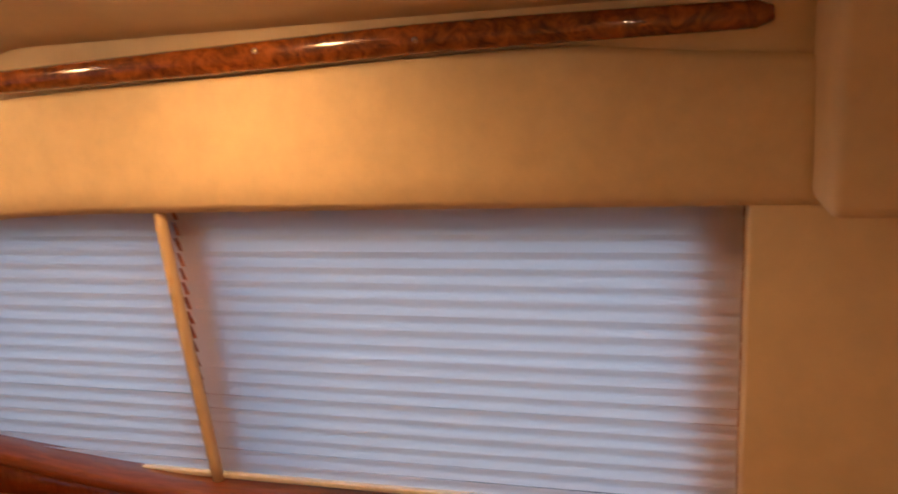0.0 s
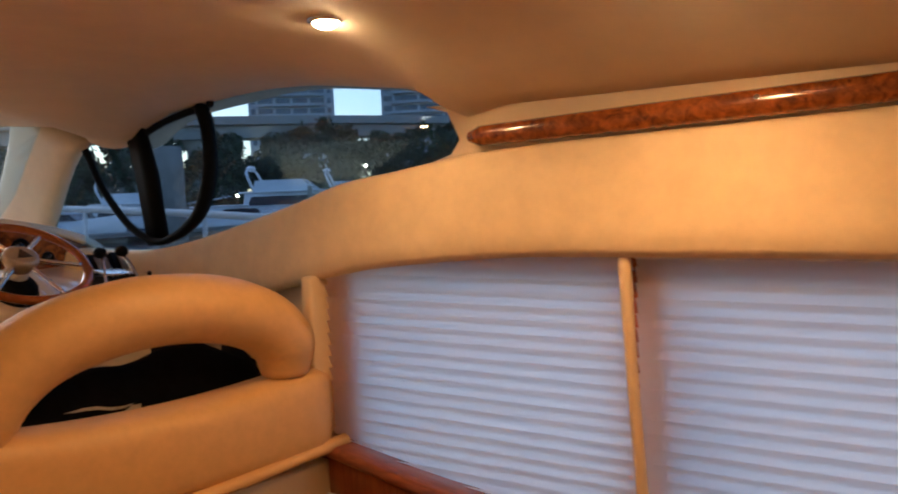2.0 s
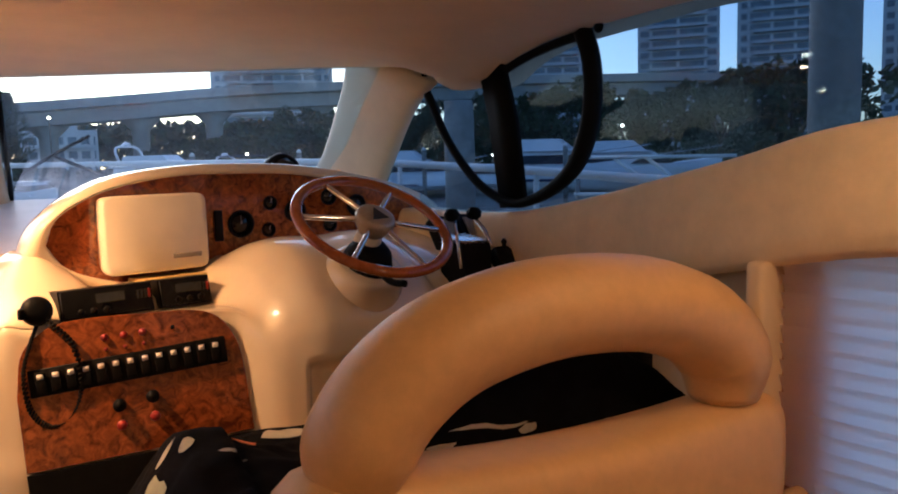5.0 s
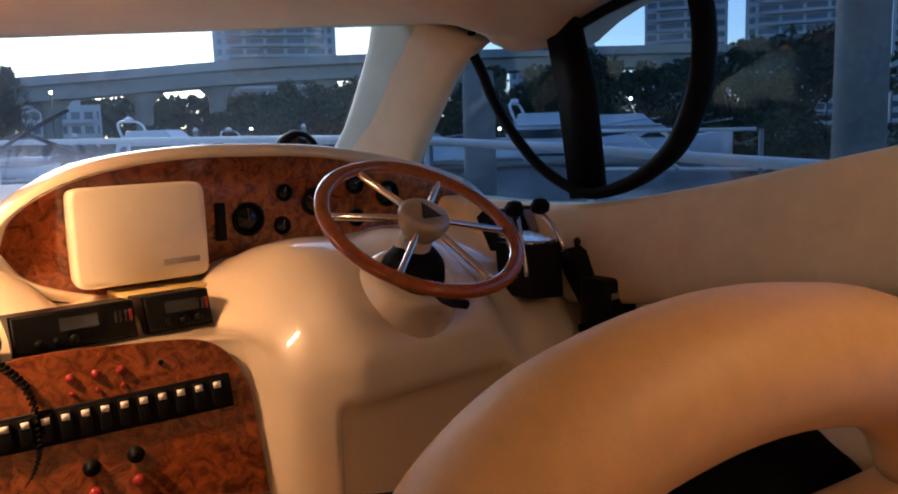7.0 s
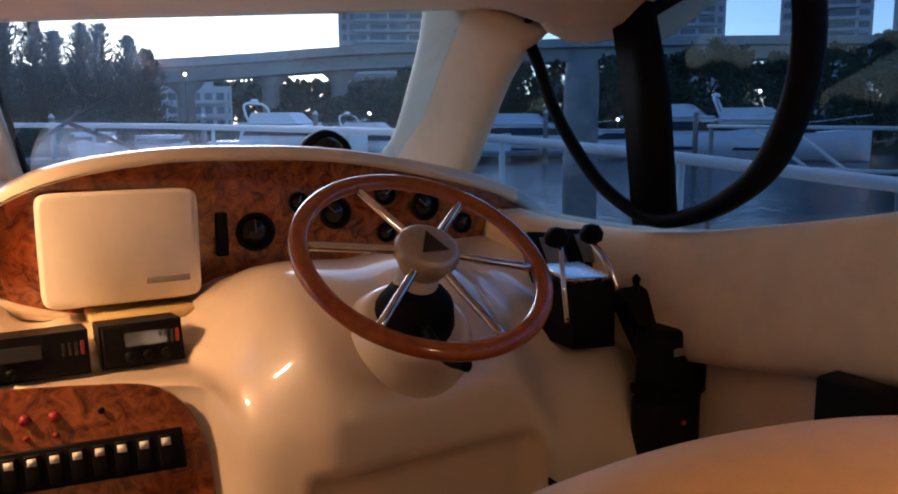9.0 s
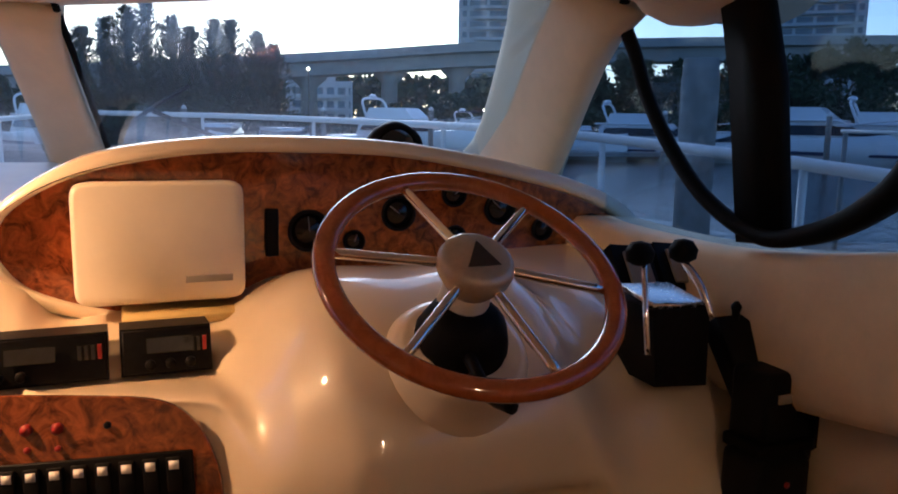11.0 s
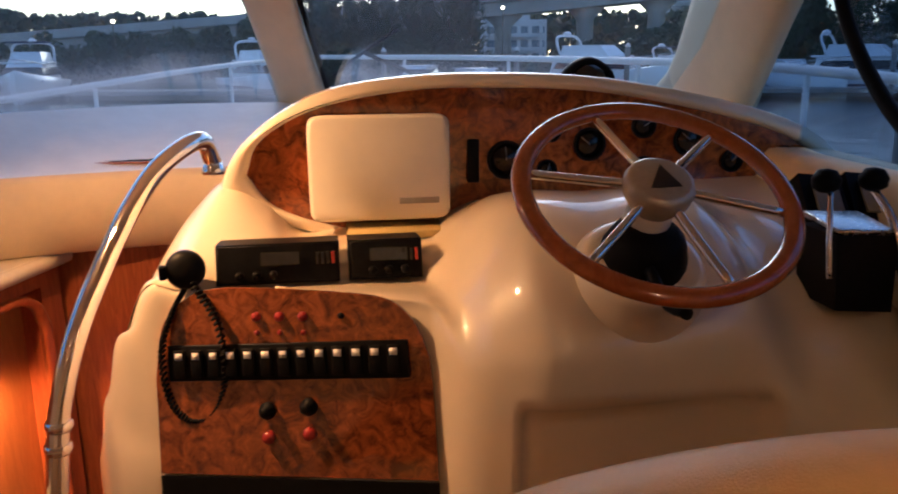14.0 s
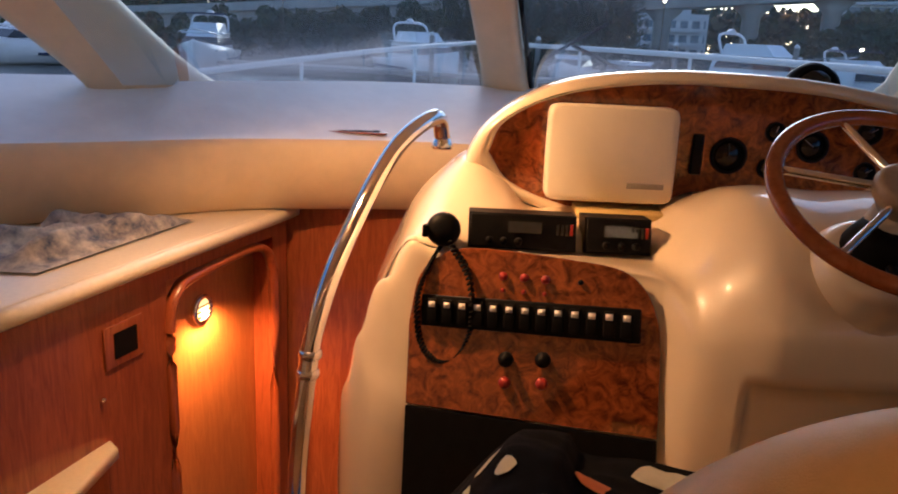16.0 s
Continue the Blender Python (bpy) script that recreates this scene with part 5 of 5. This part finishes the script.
tower(-270, 140, 63, 42, 24, 95, "tall pale apartment tower with banded windows")
tower(-170, 248, 32, 27, 22, 88, "pale apartment tower with long balconies", 3)
tower(-138, 268, 28, 36, 22, 84, "broad pale apartment tower", 5)
tower(-207, 218, 45, 30, 22, 80, "bluish apartment tower behind the trees", 5)
tower(-100, 285, 20, 30, 22, 90, "distant pale tower block", 4)
tower(-225, 55, 76, 18, 12, 12, "low pale building under the bridge", 6, -1)


def tree(x, y, h, spread, label, tall=False):
    ob = thing("tree", (x, y, WATERZ), label, "tree", "shore trees")
    rng = random.Random(int(x * 13 + y * 7))
    part("trunk", tube([(x, y, WATERZ + 0.4), (x + 0.2, y, WATERZ + 0.3 * h), (x, y + 0.2, WATERZ + 0.75 * h)], lambda f: 0.35 * (1 - 0.75 * f), 7, 8), BARK, ob)
    for k in range(4):
        a = rng.uniform(0, 6.28)
        part("limb", tube([(x, y, WATERZ + 0.35 * h), (x + 0.3 * spread * math.cos(a), y + 0.3 * spread * math.sin(a), WATERZ + 0.6 * h)], 0.12, 5, 4), BARK, ob)
    bm = bmesh.new()
    if tall:
        # feathery sprays that rise round a thin stem
        for _ in range(2400):
            f = rng.random() ** 0.8
            reach = spread * (0.14 + 0.85 * (1 - f) ** 0.8) * rng.random() ** 0.5
            a = rng.uniform(0, 6.283)
            lump = 1 + 0.75 * math.sin(9 * f + 3 * a + x)
            c = Vector((x + reach * lump * math.cos(a), y + reach * lump * math.sin(a), WATERZ + h * (0.2 + 0.8 * f)))
            u = Vector((math.cos(a) * 0.6, math.sin(a) * 0.6, rng.uniform(0.1, 1.0))).normalized() * rng.uniform(0.35, 0.9)
            w = Vector((-math.sin(a), math.cos(a), rng.uniform(-0.5, 0.5))).normalized() * 0.13
            bm.faces.new([bm.verts.new(q) for q in (c - u * 0.3, c + w, c + u, c - w)])
        lobes = []
    else:
        lobes = [(rng.gauss(0, 0.38) * spread, rng.gauss(0, 0.38) * spread, WATERZ + h * rng.uniform(0.12, 0.95)) for _ in range(16)]
    for lx, ly, lz in lobes:
        shrink = 1.15 - 0.75 * max(0, (lz - WATERZ) / h - 0.4)
        for _ in range(190):
            p = Vector((rng.gauss(0, 1), rng.gauss(0, 1), rng.gauss(0, 0.8))).normalized() * rng.uniform(0.35, 1.0) * spread * 0.36 * shrink
            c = Vector((x + lx * shrink, y + ly * shrink, lz)) + p
            d = rng.uniform(0.2, 0.5)
            u = Vector((rng.gauss(0, 1), rng.gauss(0, 1), rng.gauss(0, 1))).normalized()
            v = u.cross(Vector((rng.gauss(0, 1), rng.gauss(0, 1), rng.gauss(0, 1)))).normalized()
            bm.faces.new([bm.verts.new(c + a * u * d + b * v * d * 0.7) for a, b in ((-1, 0), (0, -0.7), (1, 0), (0, 0.7))])
    me = bpy.data.meshes.new("crown")
    bm.to_mesh(me)
    bm.free()
    me.materials.append(LEAF)
    c = new("crown", me)
    c.parent = ob
    c.matrix_parent_inverse = ob.matrix_world.inverted()
    return ob


trng = random.Random(4)
for az in range(-64, 62, 2):
    # a belt of shore trees from the port bow round to the starboard beam
    a = radians(az)
    px, py = -math.cos(a), math.sin(a)
    dist = 92 + trng.uniform(-4, 8)
    hh = curve_at([(-64, 6.0), (-30, 4.6), (-20, 4.8), (-12, 6.0), (-5, 7.0), (0, 5.5), (8, 4.6), (12, 2.8), (17, 3.0), (22, 5.0), (27, 9.0), (34, 10.6), (62, 10.8)], az) * trng.uniform(0.85, 1.1)
    tree(px * dist, py * dist, hh, min(4.5, 1.2 + 0.42 * hh), "dark dense shore tree at dusk")
for x, y, h in ((-97, -1.5, 12), (-98, 1, 13.2), (-96, 3, 14.2), (-97, 5.0, 15), (-96, 7.5, 13.5), (-97, 9.5, 12.6), (-96, 12, 13.4), (-97, 14.0, 13.6), (-95, 16.5, 12.2), (-96, 18.5, 11)):
    tree(x, y, h, 2.6, "tall feathery casuarina tree above the shore", True)
# far woods beyond the bridge, one uncountable mass
bm = bmesh.new()
wrng = random.Random(9)
for _ in range(16000):
    az = wrng.uniform(-34, 34)
    crest = 13.0 + 2.2 * noise.noise(Vector((az * 0.45, 0, 0))) + 1.5 * noise.noise(Vector((az * 2.1, 5, 0)))
    a, dist = radians(az), wrng.uniform(262, 300)
    c = Vector((-math.cos(a) * dist, math.sin(a) * dist, WATERZ + crest * 1.25 * wrng.random() ** 0.7))
    u = Vector((wrng.gauss(0, 1), wrng.gauss(0, 1), wrng.gauss(0, 1))).normalized() * wrng.uniform(0.8, 1.9)
    v = u.cross(Vector((wrng.gauss(0, 1), wrng.gauss(0, 1), wrng.gauss(0, 1)))).normalized() * u.length * 0.8
    bm.faces.new([bm.verts.new(q) for q in (c - u, c - v, c + u, c + v)])
woods = bpy.data.meshes.new("far_woods")
bm.to_mesh(woods)
bm.free()
woods.materials.append(LEAF)
tagged(new("far_woods", woods), "dark far woods beyond the road bridge", "woods", kind="stuff")
for az in range(62, 120, 8):
    a = radians(az)
    tree(-math.cos(a) * 60, math.sin(a) * 60, 9, 5, "dark dense shore tree at dusk")
bm = bmesh.new()
bank_pts = [(-math.cos(radians(a)) * 88, math.sin(radians(a)) * 88) for a in range(-80, 121, 5)]
far_pts = [(x * 12, y * 12) for x, y in bank_pts]
v = [[bm.verts.new((x, y, WATERZ - 0.5)) for x, y in bank_pts], [bm.verts.new((x * 1.01, y * 1.01, WATERZ + 0.9)) for x, y in bank_pts], [bm.verts.new((x, y, WATERZ + 1.2)) for x, y in far_pts]]
for a, b in zip(v, v[1:]):
    for i in range(len(a) - 1):
        bm.faces.new((a[i], a[i + 1], b[i + 1], b[i]))
structure(link("ground", bm, LEAF, smooth=False), "dark planted shore behind the basin", "ground")

for x, y, z in ((-52.5, 66, 4.2), (-40, 75, 2.6), (-38, 77, 5.0), (-33, 79, 4.6), (-80, 38, 2.4), (-84, -18, 5.0), (-60, 55, 1.6), (-84.5, 20, 6.3)):
    lp = thing("shore_lamp", (x, y, z), "small lit lamp on a post along the shore", "street lamp", "shore lamps")
    part("globe", disc(Matrix.Translation((x, y, z)), [(0.05, -0.16), (0.16, -0.06), (0.16, 0.06), (0.05, 0.16)], 10), LAMPDOT, lp)
    part("post", tube([(x, y, WATERZ), (x, y, z - 0.15)], 0.06, 6, 2), BARK, lp)
